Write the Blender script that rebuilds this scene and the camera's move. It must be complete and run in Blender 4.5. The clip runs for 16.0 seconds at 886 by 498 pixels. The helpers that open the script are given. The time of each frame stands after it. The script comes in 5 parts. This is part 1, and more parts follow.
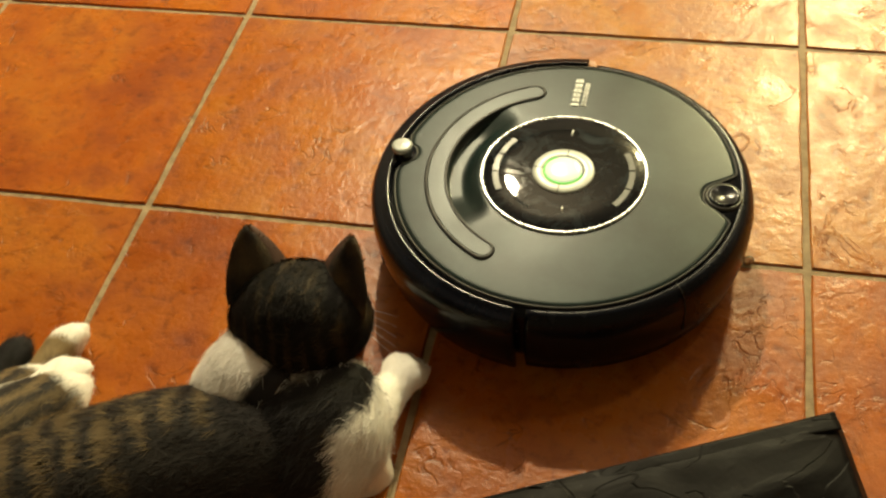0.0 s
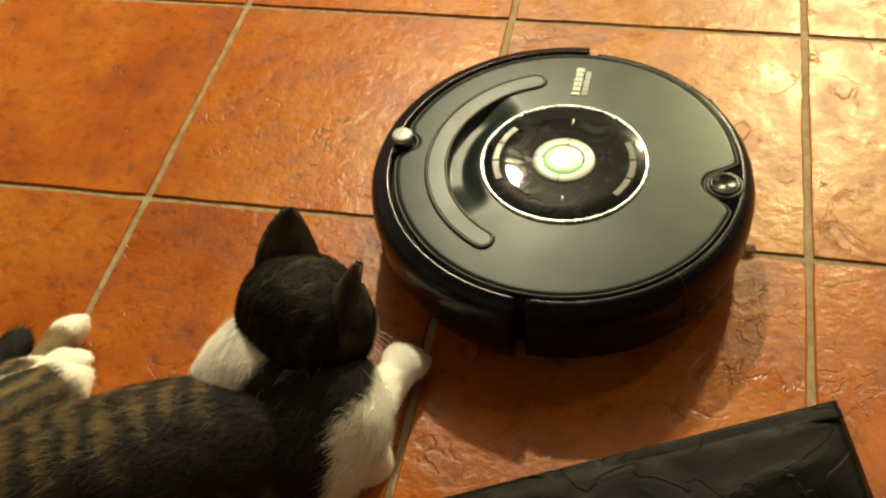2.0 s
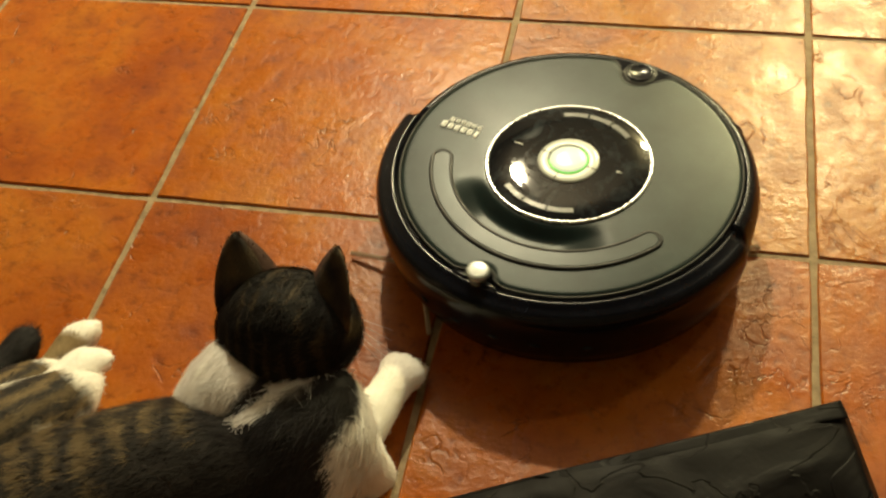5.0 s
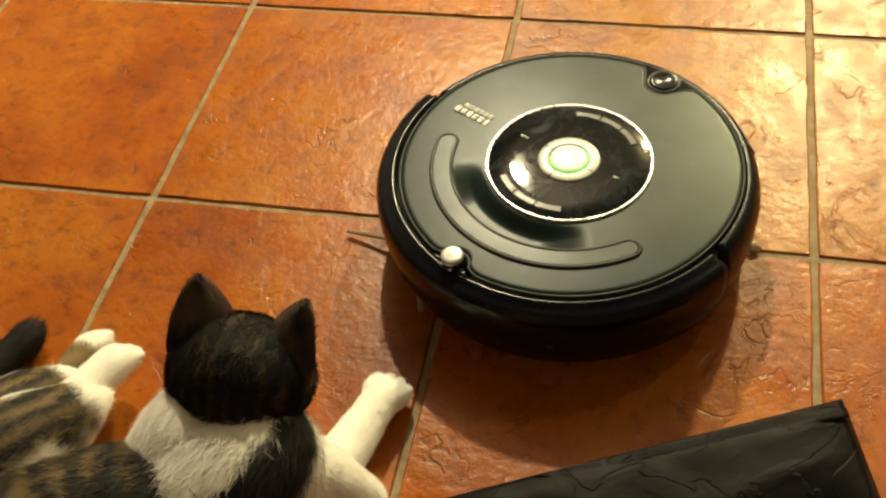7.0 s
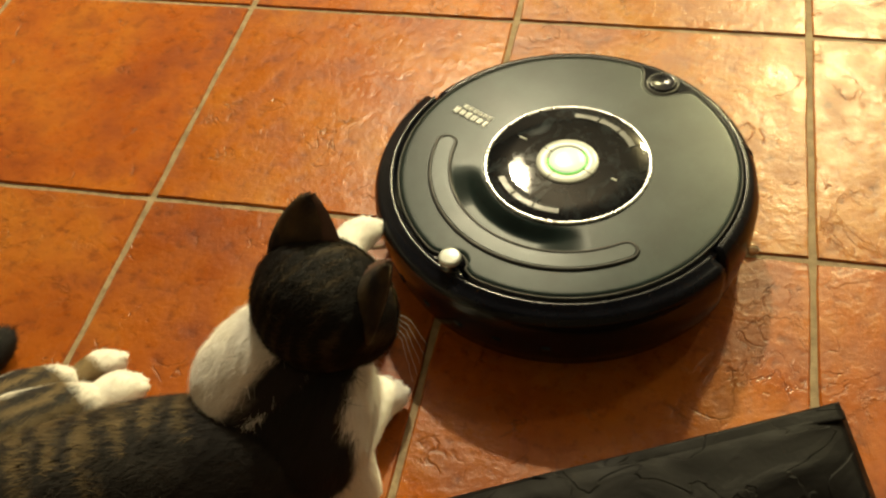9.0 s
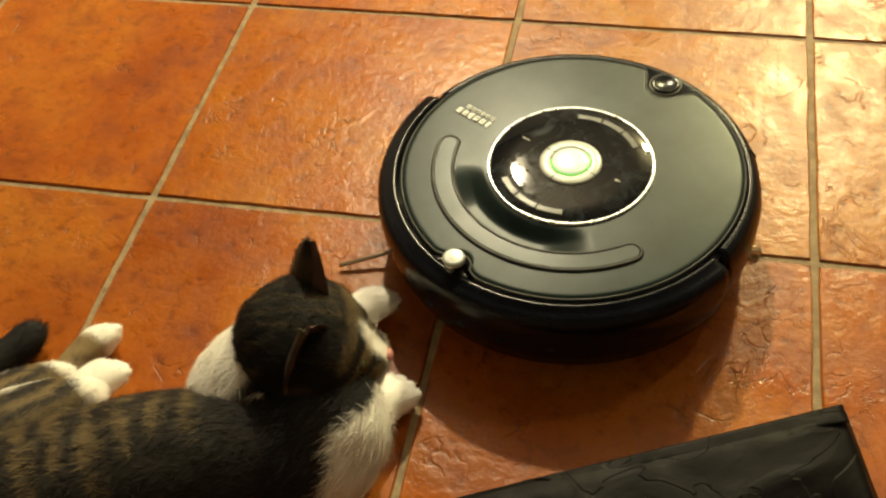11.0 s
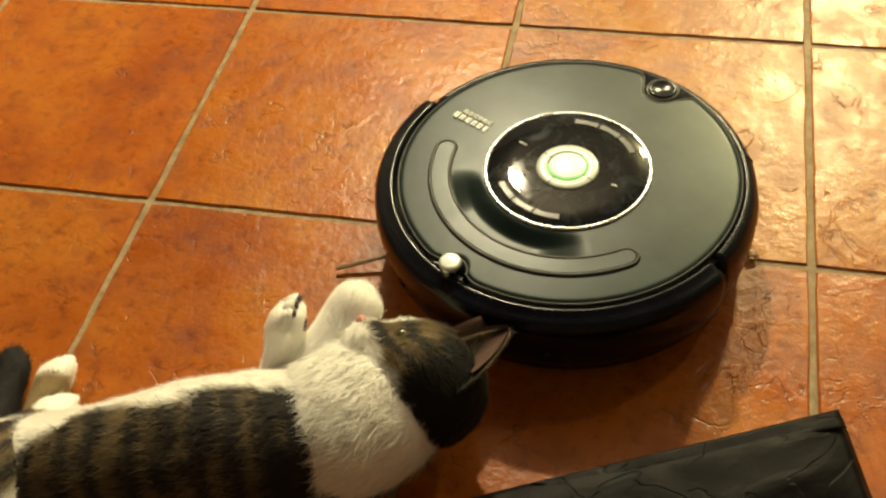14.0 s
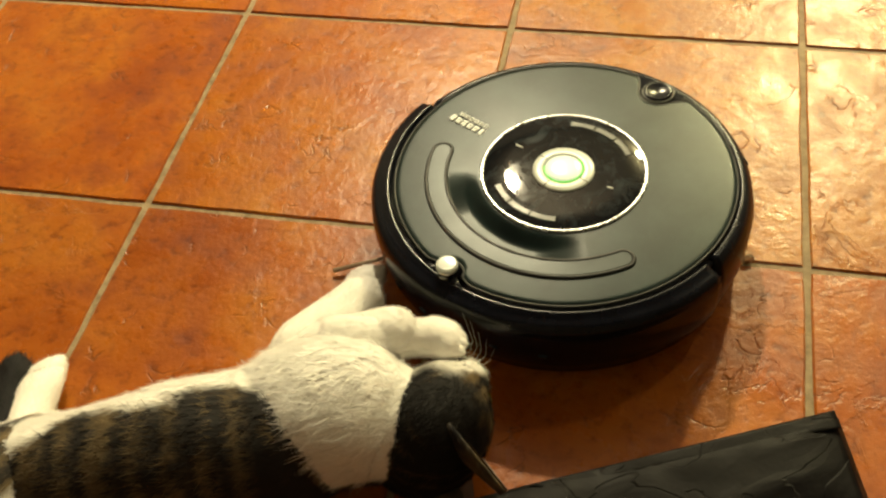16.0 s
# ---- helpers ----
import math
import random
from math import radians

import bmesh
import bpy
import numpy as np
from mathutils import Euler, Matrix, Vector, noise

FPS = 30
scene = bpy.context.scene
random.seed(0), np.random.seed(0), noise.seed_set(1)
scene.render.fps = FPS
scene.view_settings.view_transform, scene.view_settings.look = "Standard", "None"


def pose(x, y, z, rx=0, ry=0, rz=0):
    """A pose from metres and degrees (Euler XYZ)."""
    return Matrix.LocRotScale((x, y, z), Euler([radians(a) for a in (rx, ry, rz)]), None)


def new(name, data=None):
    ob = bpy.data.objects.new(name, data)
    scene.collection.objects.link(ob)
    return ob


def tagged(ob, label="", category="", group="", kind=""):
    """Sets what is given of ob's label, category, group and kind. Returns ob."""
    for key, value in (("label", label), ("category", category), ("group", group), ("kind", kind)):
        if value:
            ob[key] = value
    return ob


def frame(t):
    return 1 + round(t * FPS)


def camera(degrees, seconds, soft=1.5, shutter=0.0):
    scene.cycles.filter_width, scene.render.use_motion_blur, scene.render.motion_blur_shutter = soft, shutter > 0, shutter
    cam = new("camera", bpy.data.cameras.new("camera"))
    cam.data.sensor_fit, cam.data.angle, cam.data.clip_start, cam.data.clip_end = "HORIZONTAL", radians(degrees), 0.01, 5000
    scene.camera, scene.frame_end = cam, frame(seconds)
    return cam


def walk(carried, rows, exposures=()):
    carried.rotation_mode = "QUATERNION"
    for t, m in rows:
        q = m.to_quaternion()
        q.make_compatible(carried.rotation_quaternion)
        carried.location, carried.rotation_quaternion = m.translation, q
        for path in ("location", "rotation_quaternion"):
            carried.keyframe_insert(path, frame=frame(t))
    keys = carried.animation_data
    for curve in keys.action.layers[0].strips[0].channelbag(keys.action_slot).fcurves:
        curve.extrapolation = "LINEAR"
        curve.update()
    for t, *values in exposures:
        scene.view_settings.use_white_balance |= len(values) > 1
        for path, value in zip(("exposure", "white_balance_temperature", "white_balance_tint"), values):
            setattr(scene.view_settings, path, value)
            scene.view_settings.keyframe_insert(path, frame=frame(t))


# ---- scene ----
cam = camera(44.75, 16.0, soft=2.4, shutter=0.5)
walk(cam, [
    (0, pose(0.5071, -0.6720, 0.7579, 41.814, 4.541, 11.599)),
    (0.5, pose(0.5086, -0.6720, 0.7575, 41.873, 4.591, 11.653)),
    (1, pose(0.5095, -0.6709, 0.7584, 41.644, 4.745, 11.624)),
    (1.5, pose(0.5084, -0.6725, 0.7567, 41.604, 4.697, 11.534)),
    (2, pose(0.5097, -0.6711, 0.7554, 41.346, 4.836, 11.564)),
    (2.5, pose(0.5085, -0.6705, 0.7574, 41.236, 4.979, 11.605)),
    (3, pose(0.5082, -0.6717, 0.7547, 41.355, 5.006, 11.697)),
    (3.5, pose(0.5080, -0.6724, 0.7552, 41.498, 4.954, 11.661)),
    (4, pose(0.5067, -0.6723, 0.7557, 41.469, 4.939, 11.626)),
    (6.5, pose(0.5087, -0.6720, 0.7573, 41.232, 4.946, 11.593)),
    (7, pose(0.5085, -0.6721, 0.7549, 41.382, 5.028, 11.639)),
    (7.5, pose(0.5079, -0.6724, 0.7581, 41.400, 4.922, 11.474)),
    (8, pose(0.5090, -0.6730, 0.7541, 41.389, 4.984, 11.582)),
    (8.5, pose(0.5143, -0.6701, 0.7557, 41.365, 5.142, 11.856)),
    (11, pose(0.5024, -0.6701, 0.7579, 41.249, 4.558, 11.729)),
    (11.5, pose(0.5075, -0.6702, 0.7560, 41.422, 4.594, 11.746)),
    (12, pose(0.5063, -0.6692, 0.7573, 41.552, 4.609, 11.897)),
    (12.5, pose(0.5050, -0.6693, 0.7578, 41.555, 4.538, 11.933)),
    (13, pose(0.5049, -0.6692, 0.7577, 41.506, 4.508, 11.900)),
    (13.5, pose(0.5074, -0.6689, 0.7559, 41.466, 4.628, 11.923)),
    (14, pose(0.5054, -0.6702, 0.7567, 41.561, 4.478, 11.833)),
    (14.5, pose(0.5056, -0.6728, 0.7577, 41.621, 4.545, 11.245)),
    (15, pose(0.5091, -0.6710, 0.7554, 41.650, 4.693, 11.622)),
    (15.5, pose(0.5054, -0.6717, 0.7586, 41.682, 4.483, 11.557)),
    (16, pose(0.5052, -0.6713, 0.7589, 41.642, 4.440, 11.553)),
], exposures=[(0.0, -0.05), (2.2, -0.06), (3.0, -0.20), (4.2, -0.22), (6.3, -0.04), (11.0, -0.08), (12.0, -0.08), (13.0, -0.05), (16.0, -0.06)])

# ---- world and lamps ----
world = bpy.data.worlds.new("dim_evening")
scene.world = world
world.use_nodes = True
world.node_tree.nodes["Background"].inputs[0].default_value = (1.0, 0.8, 0.6, 1)
world.node_tree.nodes["Background"].inputs[1].default_value = 0.008


def ceiling_bulb(x, y, z, watts, radius, colour):
    data = bpy.data.lights.new("bulb", "POINT")
    data.energy, data.shadow_soft_size, data.color = watts, radius, colour
    ob = new("bulb", data)
    ob.location = (x, y, z)
    return ob


LAMP_TINT = (1.0, 0.86, 0.54)
ceiling_bulb(-0.08, 2.08, 2.25, 340, 0.05, LAMP_TINT)
ceiling_bulb(1.62, 1.15, 2.25, 24, 0.08, LAMP_TINT)
ceiling_bulb(1.12, 3.10, 2.25, 420, 0.09, (1.0, 0.89, 0.44))


# ---- helpers of this scene ----
def obj(name, bm, material, parent=None, label="", smooth=True):
    mesh = bpy.data.meshes.new(name)
    bmesh.ops.recalc_face_normals(bm, faces=bm.faces)
    bm.to_mesh(mesh)
    bm.free()
    if smooth:
        mesh.shade_smooth()
    mesh.materials.append(material)
    ob = new(name, mesh)
    if parent:
        ob.parent = parent
    if label:
        ob["label"] = label
    return ob


part = obj


def empty(name, m):
    ob = new(name)
    ob.empty_display_size = 0.05
    ob.matrix_world = m
    return ob


def lathe(bm, profile, a0=0.0, a1=360.0, n=96, centre=(0, 0)):
    """Turn a profile of (radius, height) about the upright axis, between two angles."""
    full = abs(a1 - a0) >= 360
    cols = n if full else n + 1
    grid = []
    for i in range(cols):
        a = radians(a0 + (a1 - a0) * i / n)
        grid.append([bm.verts.new((centre[0] + r * math.cos(a), centre[1] + r * math.sin(a), z)) for r, z in profile])
    for i in range(n):
        p, q = grid[i], grid[(i + 1) % cols]
        for j in range(len(profile) - 1):
            bm.faces.new((p[j], q[j], q[j + 1], p[j + 1]))
    if not full:
        for col in (grid[0], grid[-1]):
            if len(col) > 2:
                bm.faces.new(col)
    return bm


def tube(bm, pts, radius, sides=8, closed=False):
    pts = [Vector(p) for p in pts]
    n = len(pts)
    rings = []
    for i, p in enumerate(pts):
        d = (pts[(i + 1) % n] - pts[i - 1]) if closed else (pts[min(i + 1, n - 1)] - pts[max(i - 1, 0)])
        d.normalize()
        side = d.cross(Vector((0, 0, 1)))
        if side.length < 1e-4:
            side = d.cross(Vector((1, 0, 0)))
        side.normalize()
        up = side.cross(d)
        r = radius(i / max(n - 1, 1)) if callable(radius) else radius
        rings.append([bm.verts.new(p + r * (math.cos(k * math.tau / sides) * side + math.sin(k * math.tau / sides) * up)) for k in range(sides)])
    for i in range(n if closed else n - 1):
        a, b = rings[i], rings[(i + 1) % n]
        for k in range(sides):
            bm.faces.new((a[k], a[(k + 1) % sides], b[(k + 1) % sides], b[k]))
    if not closed:
        bm.faces.new(rings[0])
        bm.faces.new(rings[-1])
    return bm


def polar(r, deg, z):
    return Vector((r * math.cos(radians(deg)), r * math.sin(radians(deg)), z))


def slab(bm, pts, z0, z1, bevel=0.0):
    """A plate with the outline pts between two heights."""
    low = [bm.verts.new((p[0], p[1], z0)) for p in pts]
    rim = [bm.verts.new((p[0], p[1], z1 - bevel)) for p in pts]
    n = len(pts)
    rings = [low, rim]
    if bevel:
        c = Vector((sum(p[0] for p in pts) / n, sum(p[1] for p in pts) / n))
        top = []
        for p in pts:
            d = c - Vector((p[0], p[1]))
            d = d.normalized() * bevel
            top.append(bm.verts.new((p[0] + d.x, p[1] + d.y, z1)))
        rings.append(top)
    for a, b in zip(rings, rings[1:]):
        for k in range(n):
            bm.faces.new((a[k], a[(k + 1) % n], b[(k + 1) % n], b[k]))
    bm.faces.new(list(reversed(low)))
    bm.faces.new(rings[-1])
    return bm


def arc_outline(r0, r1, a0, a1, n=24, round_ends=True):
    """The outline of a band along an arc, with rounded ends."""
    mid, half = (r0 + r1) / 2, (r1 - r0) / 2
    pts = [polar(r1, a0 + (a1 - a0) * i / n, 0) for i in range(n + 1)]
    if round_ends:
        c, d = polar(mid, a1, 0), polar(1, a1, 0)
        e = polar(1, a1 + 90, 0)
        pts += [c + half * (math.cos(t) * d + math.sin(t) * e) for t in (radians(k) for k in range(20, 180, 20))]
    pts += [polar(r0, a1 + (a0 - a1) * i / n, 0) for i in range(n + 1)]
    if round_ends:
        c, d = polar(mid, a0, 0), polar(1, a0, 0)
        e = polar(1, a0 - 90, 0)
        pts += [c + half * (-math.cos(t) * d + math.sin(t) * e) for t in (radians(k) for k in range(20, 180, 20))]
    return pts


# ---- materials ----
class Mat:
    """A short way to write node materials."""

    def __init__(self, name, rough=0.5, metal=0.0, colour=None, specular=0.5):
        self.m = bpy.data.materials.new(name)
        self.m.use_nodes = True
        self.t = self.m.node_tree
        self.b = self.t.nodes["Principled BSDF"]
        self.b.inputs["Roughness"].default_value = rough
        self.b.inputs["Metallic"].default_value = metal
        self.b.inputs["Specular IOR Level"].default_value = specular
        if colour:
            self.b.inputs["Base Color"].default_value = (*colour, 1)

    def node(self, kind, **values):
        n = self.t.nodes.new(kind)
        for key, value in values.items():
            n.inputs[key.replace("_", " ")].default_value = value
        return n

    def link(self, a, b):
        self.t.links.new(a, b)

    def coords(self, which="Object", add_random=0.0):
        c = self.t.nodes.new("ShaderNodeTexCoord")
        out = c.outputs[which]
        if add_random:
            info = self.t.nodes.new("ShaderNodeObjectInfo")
            mul = self.t.nodes.new("ShaderNodeMath")
            mul.operation = "MULTIPLY"
            mul.inputs[1].default_value = add_random
            self.link(info.outputs["Random"], mul.inputs[0])
            add = self.t.nodes.new("ShaderNodeVectorMath")
            add.operation = "ADD"
            self.link(out, add.inputs[0])
            self.link(mul.outputs[0], add.inputs[1])
            out = add.outputs[0]
        return out

    def noise(self, vec, scale, detail=4, rough=0.55, distort=0.0):
        n = self.node("ShaderNodeTexNoise", Scale=scale, Detail=detail, Roughness=rough, Distortion=distort)
        self.link(vec, n.inputs["Vector"])
        return n.outputs["Fac"]

    def ramp(self, fac, stops):
        n = self.t.nodes.new("ShaderNodeValToRGB")
        els = n.color_ramp.elements
        while len(els) < len(stops):
            els.new(0.5)
        for e, (p, c) in zip(els, stops):
            e.position = p
            e.color = (*c, 1) if len(c) == 3 else c
        self.link(fac, n.inputs[0])
        return n.outputs["Color"]

    def mix(self, fac, a, b, mode="MIX"):
        n = self.t.nodes.new("ShaderNodeMix")
        n.data_type, n.blend_type = "RGBA", mode
        for sock, v in ((n.inputs[0], fac), (n.inputs[6], a), (n.inputs[7], b)):
            if isinstance(v, (int, float)):
                sock.default_value = v
            elif isinstance(v, tuple):
                sock.default_value = (*v, 1)
            else:
                self.link(v, sock)
        return n.outputs[2]

    def math(self, op, a, b):
        n = self.t.nodes.new("ShaderNodeMath")
        n.operation = op
        for sock, v in zip(n.inputs, (a, b)):
            if isinstance(v, (int, float)):
                sock.default_value = v
            else:
                self.link(v, sock)
        return n.outputs[0]

    def bump(self, height, strength, distance):
        n = self.node("ShaderNodeBump", Strength=strength, Distance=distance)
        self.link(height, n.inputs["Height"])
        self.link(n.outputs[0], self.b.inputs["Normal"])

    def base(self, sock):
        self.link(sock, self.b.inputs["Base Color"])

    def rough(self, sock):
        self.link(sock, self.b.inputs["Roughness"])


def mat_tile():
    k = Mat("glazed_terracotta", rough=0.32, specular=0.26)
    v = k.coords(add_random=37.0)
    info = k.t.nodes.new("ShaderNodeObjectInfo")
    big = k.noise(v, 6.0, 5, 0.6, 0.4)
    mid = k.noise(v, 24.0, 5, 0.6, 0.2)
    fine = k.noise(v, 75.0, 5, 0.65)
    grain = k.noise(v, 260.0, 3, 0.6)
    colour = k.ramp(big, [(0.30, (0.258, 0.050, 0.003)), (0.48, (0.345, 0.082, 0.006)), (0.68, (0.415, 0.128, 0.011))])
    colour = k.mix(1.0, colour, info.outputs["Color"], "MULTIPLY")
    stain = k.ramp(mid, [(0.30, (0.62, 0.50, 0.42)), (0.50, (1, 1, 1))])
    colour = k.mix(0.8, colour, stain, "MULTIPLY")
    speck = k.ramp(fine, [(0.32, (0.36, 0.26, 0.22)), (0.47, (1, 1, 1))])
    colour = k.mix(0.6, colour, speck, "MULTIPLY")
    # broken ledges as on split slate, only in places
    where = k.ramp(k.noise(v, 4.5, 2), [(0.55, (0, 0, 0)), (0.66, (1, 1, 1))])
    edge_n = k.noise(v, 8.0, 7, 0.62, 0.9)
    crack = k.ramp(edge_n, [(0.472, (0, 0, 0)), (0.490, (1, 1, 1)), (0.500, (0.9, 0.9, 0.9)), (0.512, (0, 0, 0))])
    crack = k.mix(1.0, crack, where, "MULTIPLY")
    colour = k.mix(k.math("MULTIPLY", crack, 0.22), colour, (0.060, 0.026, 0.010))
    # short pits and nicks
    pit = k.ramp(k.noise(v, 34.0, 3, 0.5, 0.5), [(0.470, (0, 0, 0)), (0.492, (1, 1, 1)), (0.500, (1, 1, 1)), (0.520, (0, 0, 0))])
    pit = k.mix(1.0, pit, k.ramp(k.noise(v, 21.0, 2), [(0.56, (0, 0, 0)), (0.64, (1, 1, 1))]), "MULTIPLY")
    colour = k.mix(k.math("MULTIPLY", pit, 0.45), colour, (0.050, 0.022, 0.008))
    k.base(colour)
    k.rough(k.ramp(mid, [(0.3, (0.40, 0.40, 0.40)), (0.7, (0.20, 0.20, 0.20))]))
    step = k.math("MULTIPLY", k.ramp(edge_n, [(0.485, (0, 0, 0)), (0.505, (1, 1, 1))]), where)
    h = k.math("ADD", k.math("MULTIPLY", mid, 0.55), k.math("MULTIPLY", step, 0.35))
    h = k.math("ADD", h, k.math("ADD", k.math("MULTIPLY", fine, 0.60), k.math("MULTIPLY", grain, 0.12)))
    h = k.math("ADD", h, k.math("MULTIPLY", big, 0.8))
    h = k.math("SUBTRACT", h, k.math("MULTIPLY", pit, 0.3))
    k.bump(h, 0.55, 0.0024)
    return k.m


def mat_grout():
    k = Mat("cement_grout", rough=0.9)
    v = k.coords()
    k.base(k.ramp(k.noise(v, 60, 5, 0.7), [(0.3, (0.17, 0.120, 0.066)), (0.7, (0.40, 0.31, 0.19))]))
    k.bump(k.noise(v, 400, 4), 0.5, 0.001)
    return k.m


def mat_plain(name, colour, rough, var=0.15, scale=30, bump=0.0, metal=0.0, specular=0.5, vary=0.22):
    k = Mat(name, rough=rough, metal=metal, specular=specular)
    v = k.coords()
    n = k.noise(v, scale, 5, 0.6)
    lo = tuple(c * (1 - var) for c in colour)
    hi = tuple(min(1, c * (1 + var)) for c in colour)
    k.base(k.ramp(n, [(0.3, lo), (0.7, hi)]))
    k.rough(k.ramp(k.noise(v, scale * 0.6, 4), [(0.3, (rough * (1 - vary),) * 3), (0.7, (min(1, rough * (1 + vary)),) * 3)]))
    if bump:
        k.bump(k.noise(v, scale * 8, 3), bump, 0.0006)
    return k.m


def mat_panel():
    """Black gloss with finger smudges and fine scratches."""
    k = Mat("glossy_black_panel", rough=0.03, specular=0.16)
    v = k.coords()
    smudge = k.noise(v, 26, 5, 0.7, 1.2)
    scratch = k.ramp(k.noise(v, 60, 2, 0.5, 2.5), [(0.490, (0, 0, 0)), (0.5, (1, 1, 1)), (0.510, (0, 0, 0))])
    where = k.ramp(k.noise(v, 30, 2), [(0.52, (0, 0, 0)), (0.62, (1, 1, 1))])
    c = k.ramp(smudge, [(0.48, (0.003, 0.004, 0.006)), (0.72, (0.030, 0.040, 0.048))])
    k.base(k.mix(k.math("MULTIPLY", k.mix(1.0, scratch, where, "MULTIPLY"), 0.12), c, (0.35, 0.40, 0.42)))
    k.rough(k.ramp(smudge, [(0.45, (0.020,) * 3), (0.70, (0.075,) * 3)]))
    return k.m


def mat_glow(name, colour, emit, strength):
    k = Mat(name, rough=0.25, colour=colour)
    k.b.inputs["Emission Color"].default_value = (*emit, 1)
    k.b.inputs["Emission Strength"].default_value = strength
    return k.m


TILE, GROUT = mat_tile(), mat_grout()
WALL = mat_plain("painted_plaster", (0.14, 0.125, 0.11), 0.8, 0.05, 6, 0.2)
PLATE = mat_plain("dark_green_grey_paint", (0.012, 0.022, 0.022), 0.33, 0.35, 24, 0.05, metal=0.1, specular=0.20, vary=0.12)
SHELL = mat_plain("black_plastic_shell", (0.004, 0.005, 0.009), 0.24, 0.2, 60, 0.05, specular=0.18)
BUMPER = mat_plain("black_rubbed_bumper", (0.004, 0.005, 0.009), 0.20, 0.25, 45, 0.05, specular=0.22)
DECK = mat_plain("dark_grey_plastic", (0.045, 0.047, 0.038), 0.38, 0.15, 50, 0.1)
GAP = mat_plain("black_gap", (0.006, 0.006, 0.006), 0.55, 0.2, 80)
GLOSS = mat_panel()
SILVER = mat_plain("silver_trim", (0.76, 0.79, 0.80), 0.28, 0.08, 120, metal=0.85)
CHROME = mat_plain("chrome", (0.70, 0.70, 0.66), 0.12, 0.1, 90, metal=1.0)
KNOB = mat_plain("milky_white_plastic", (0.36, 0.39, 0.37), 0.25, 0.06, 150)
STRIP = mat_plain("grey_translucent_plastic", (0.085, 0.090, 0.078), 0.35, 0.12, 120, specular=0.25)
PRINT = mat_plain("pale_print", (0.85, 0.88, 0.86), 0.5, 0.08, 200)
BUTTON = mat_plain("pale_button_plastic", (0.56, 0.60, 0.56), 0.3, 0.06, 120)
LIT = mat_glow("lit_button", (0.70, 0.76, 0.70), (0.85, 1.0, 0.75), 0.32)
GREEN = mat_glow("green_light_ring", (0.1, 0.4, 0.05), (0.12, 1.0, 0.03), 0.55)

# ---- the room ----
PITCH = 0.3218
FLOOR_C = (0.4221, 0.0081)


def box(bm, x0, x1, y0, y1, z0, z1):
    bmesh.ops.create_cube(bm, size=1, matrix=Matrix.Translation(((x0 + x1) / 2, (y0 + y1) / 2, (z0 + z1) / 2)) @ Matrix.Diagonal((x1 - x0, y1 - y0, z1 - z0, 1)))
    return bm


X0, X1, Y0, Y1, TOP = -6 * PITCH - 0.004, 8 * PITCH + 0.004, -6 * PITCH - 0.004, 10 * PITCH + 0.004, 2.50
floor = tagged(obj("floor", box(bmesh.new(), X0, X1, Y0, Y1, -0.12, -0.0026), GROUT, smooth=False), "sandy cement grout bed under square terracotta floor tiles", "floor", kind="structure")
for name, b in (("wall_north", (X0, X1, Y1, Y1 + 0.12, -0.12, TOP)), ("wall_south", (X0, X1, Y0 - 0.12, Y0, -0.12, TOP)),
                ("wall_west", (X0 - 0.12, X0, Y0 - 0.12, Y1 + 0.12, -0.12, TOP)), ("wall_east", (X1, X1 + 0.12, Y0 - 0.12, Y1 + 0.12, -0.12, TOP))):
    tagged(obj(name, box(bmesh.new(), *b), WALL, smooth=False), "plain brown painted plaster wall closing the room", "wall", kind="structure")
tagged(obj("ceiling", box(bmesh.new(), X0 - 0.12, X1 + 0.12, Y0 - 0.12, Y1 + 0.12, TOP, TOP + 0.1), WALL, smooth=False), "plain brown painted plaster ceiling", "ceiling", kind="structure")


def ceiling_lamp(x, y):
    lamp = tagged(empty("ceiling_lamp", pose(x, y, TOP)), "small round ceiling lamp with a warm bulb", "lamp", group="ceiling lamps")
    part("rose", lathe(bmesh.new(), [(0.0, 0.0), (0.055, 0.0), (0.052, -0.02), (0.0, -0.025)], n=32), SILVER, lamp)
    part("cord", lathe(bmesh.new(), [(0.0, -0.02), (0.004, -0.02), (0.004, -0.15), (0.0, -0.15)], n=10), GAP, lamp)
    part("shade", lathe(bmesh.new(), [(0.012, -0.14), (0.026, -0.15), (0.046, -0.19), (0.044, -0.192), (0.024, -0.153), (0.012, -0.143)], n=40), SILVER, lamp)


for spot in ((-0.08, 2.08), (1.62, 1.15), (1.12, 3.10)):
    ceiling_lamp(*spot)


# ---- robot vacuum ----
def smooth_step(a, b, x):
    t = min(1.0, max(0.0, (x - a) / (b - a)))
    return t * t * (3 - 2 * t)


def scoop(d, centre, radius):
    """The lid's edge d degrees away from a round cut-out with flared lips."""
    half = math.degrees(math.asin(radius / centre))
    if d < half * 0.97:
        a = radians(d)
        return centre * math.cos(a) - math.sqrt(radius**2 - (centre * math.sin(a)) ** 2)
    a = radians(half * 0.97)
    lip = centre * math.cos(a) - math.sqrt(radius**2 - (centre * math.sin(a)) ** 2)
    return lip + (0.1490 - lip) * smooth_step(half * 0.97, half + 4.5, d) ** 0.6


def plate_radius(deg):
    d = abs((deg + 180) % 360 - 180)
    return min(scoop(d, 0.1490, 0.0140), scoop(180 - d, 0.1390, 0.0182))


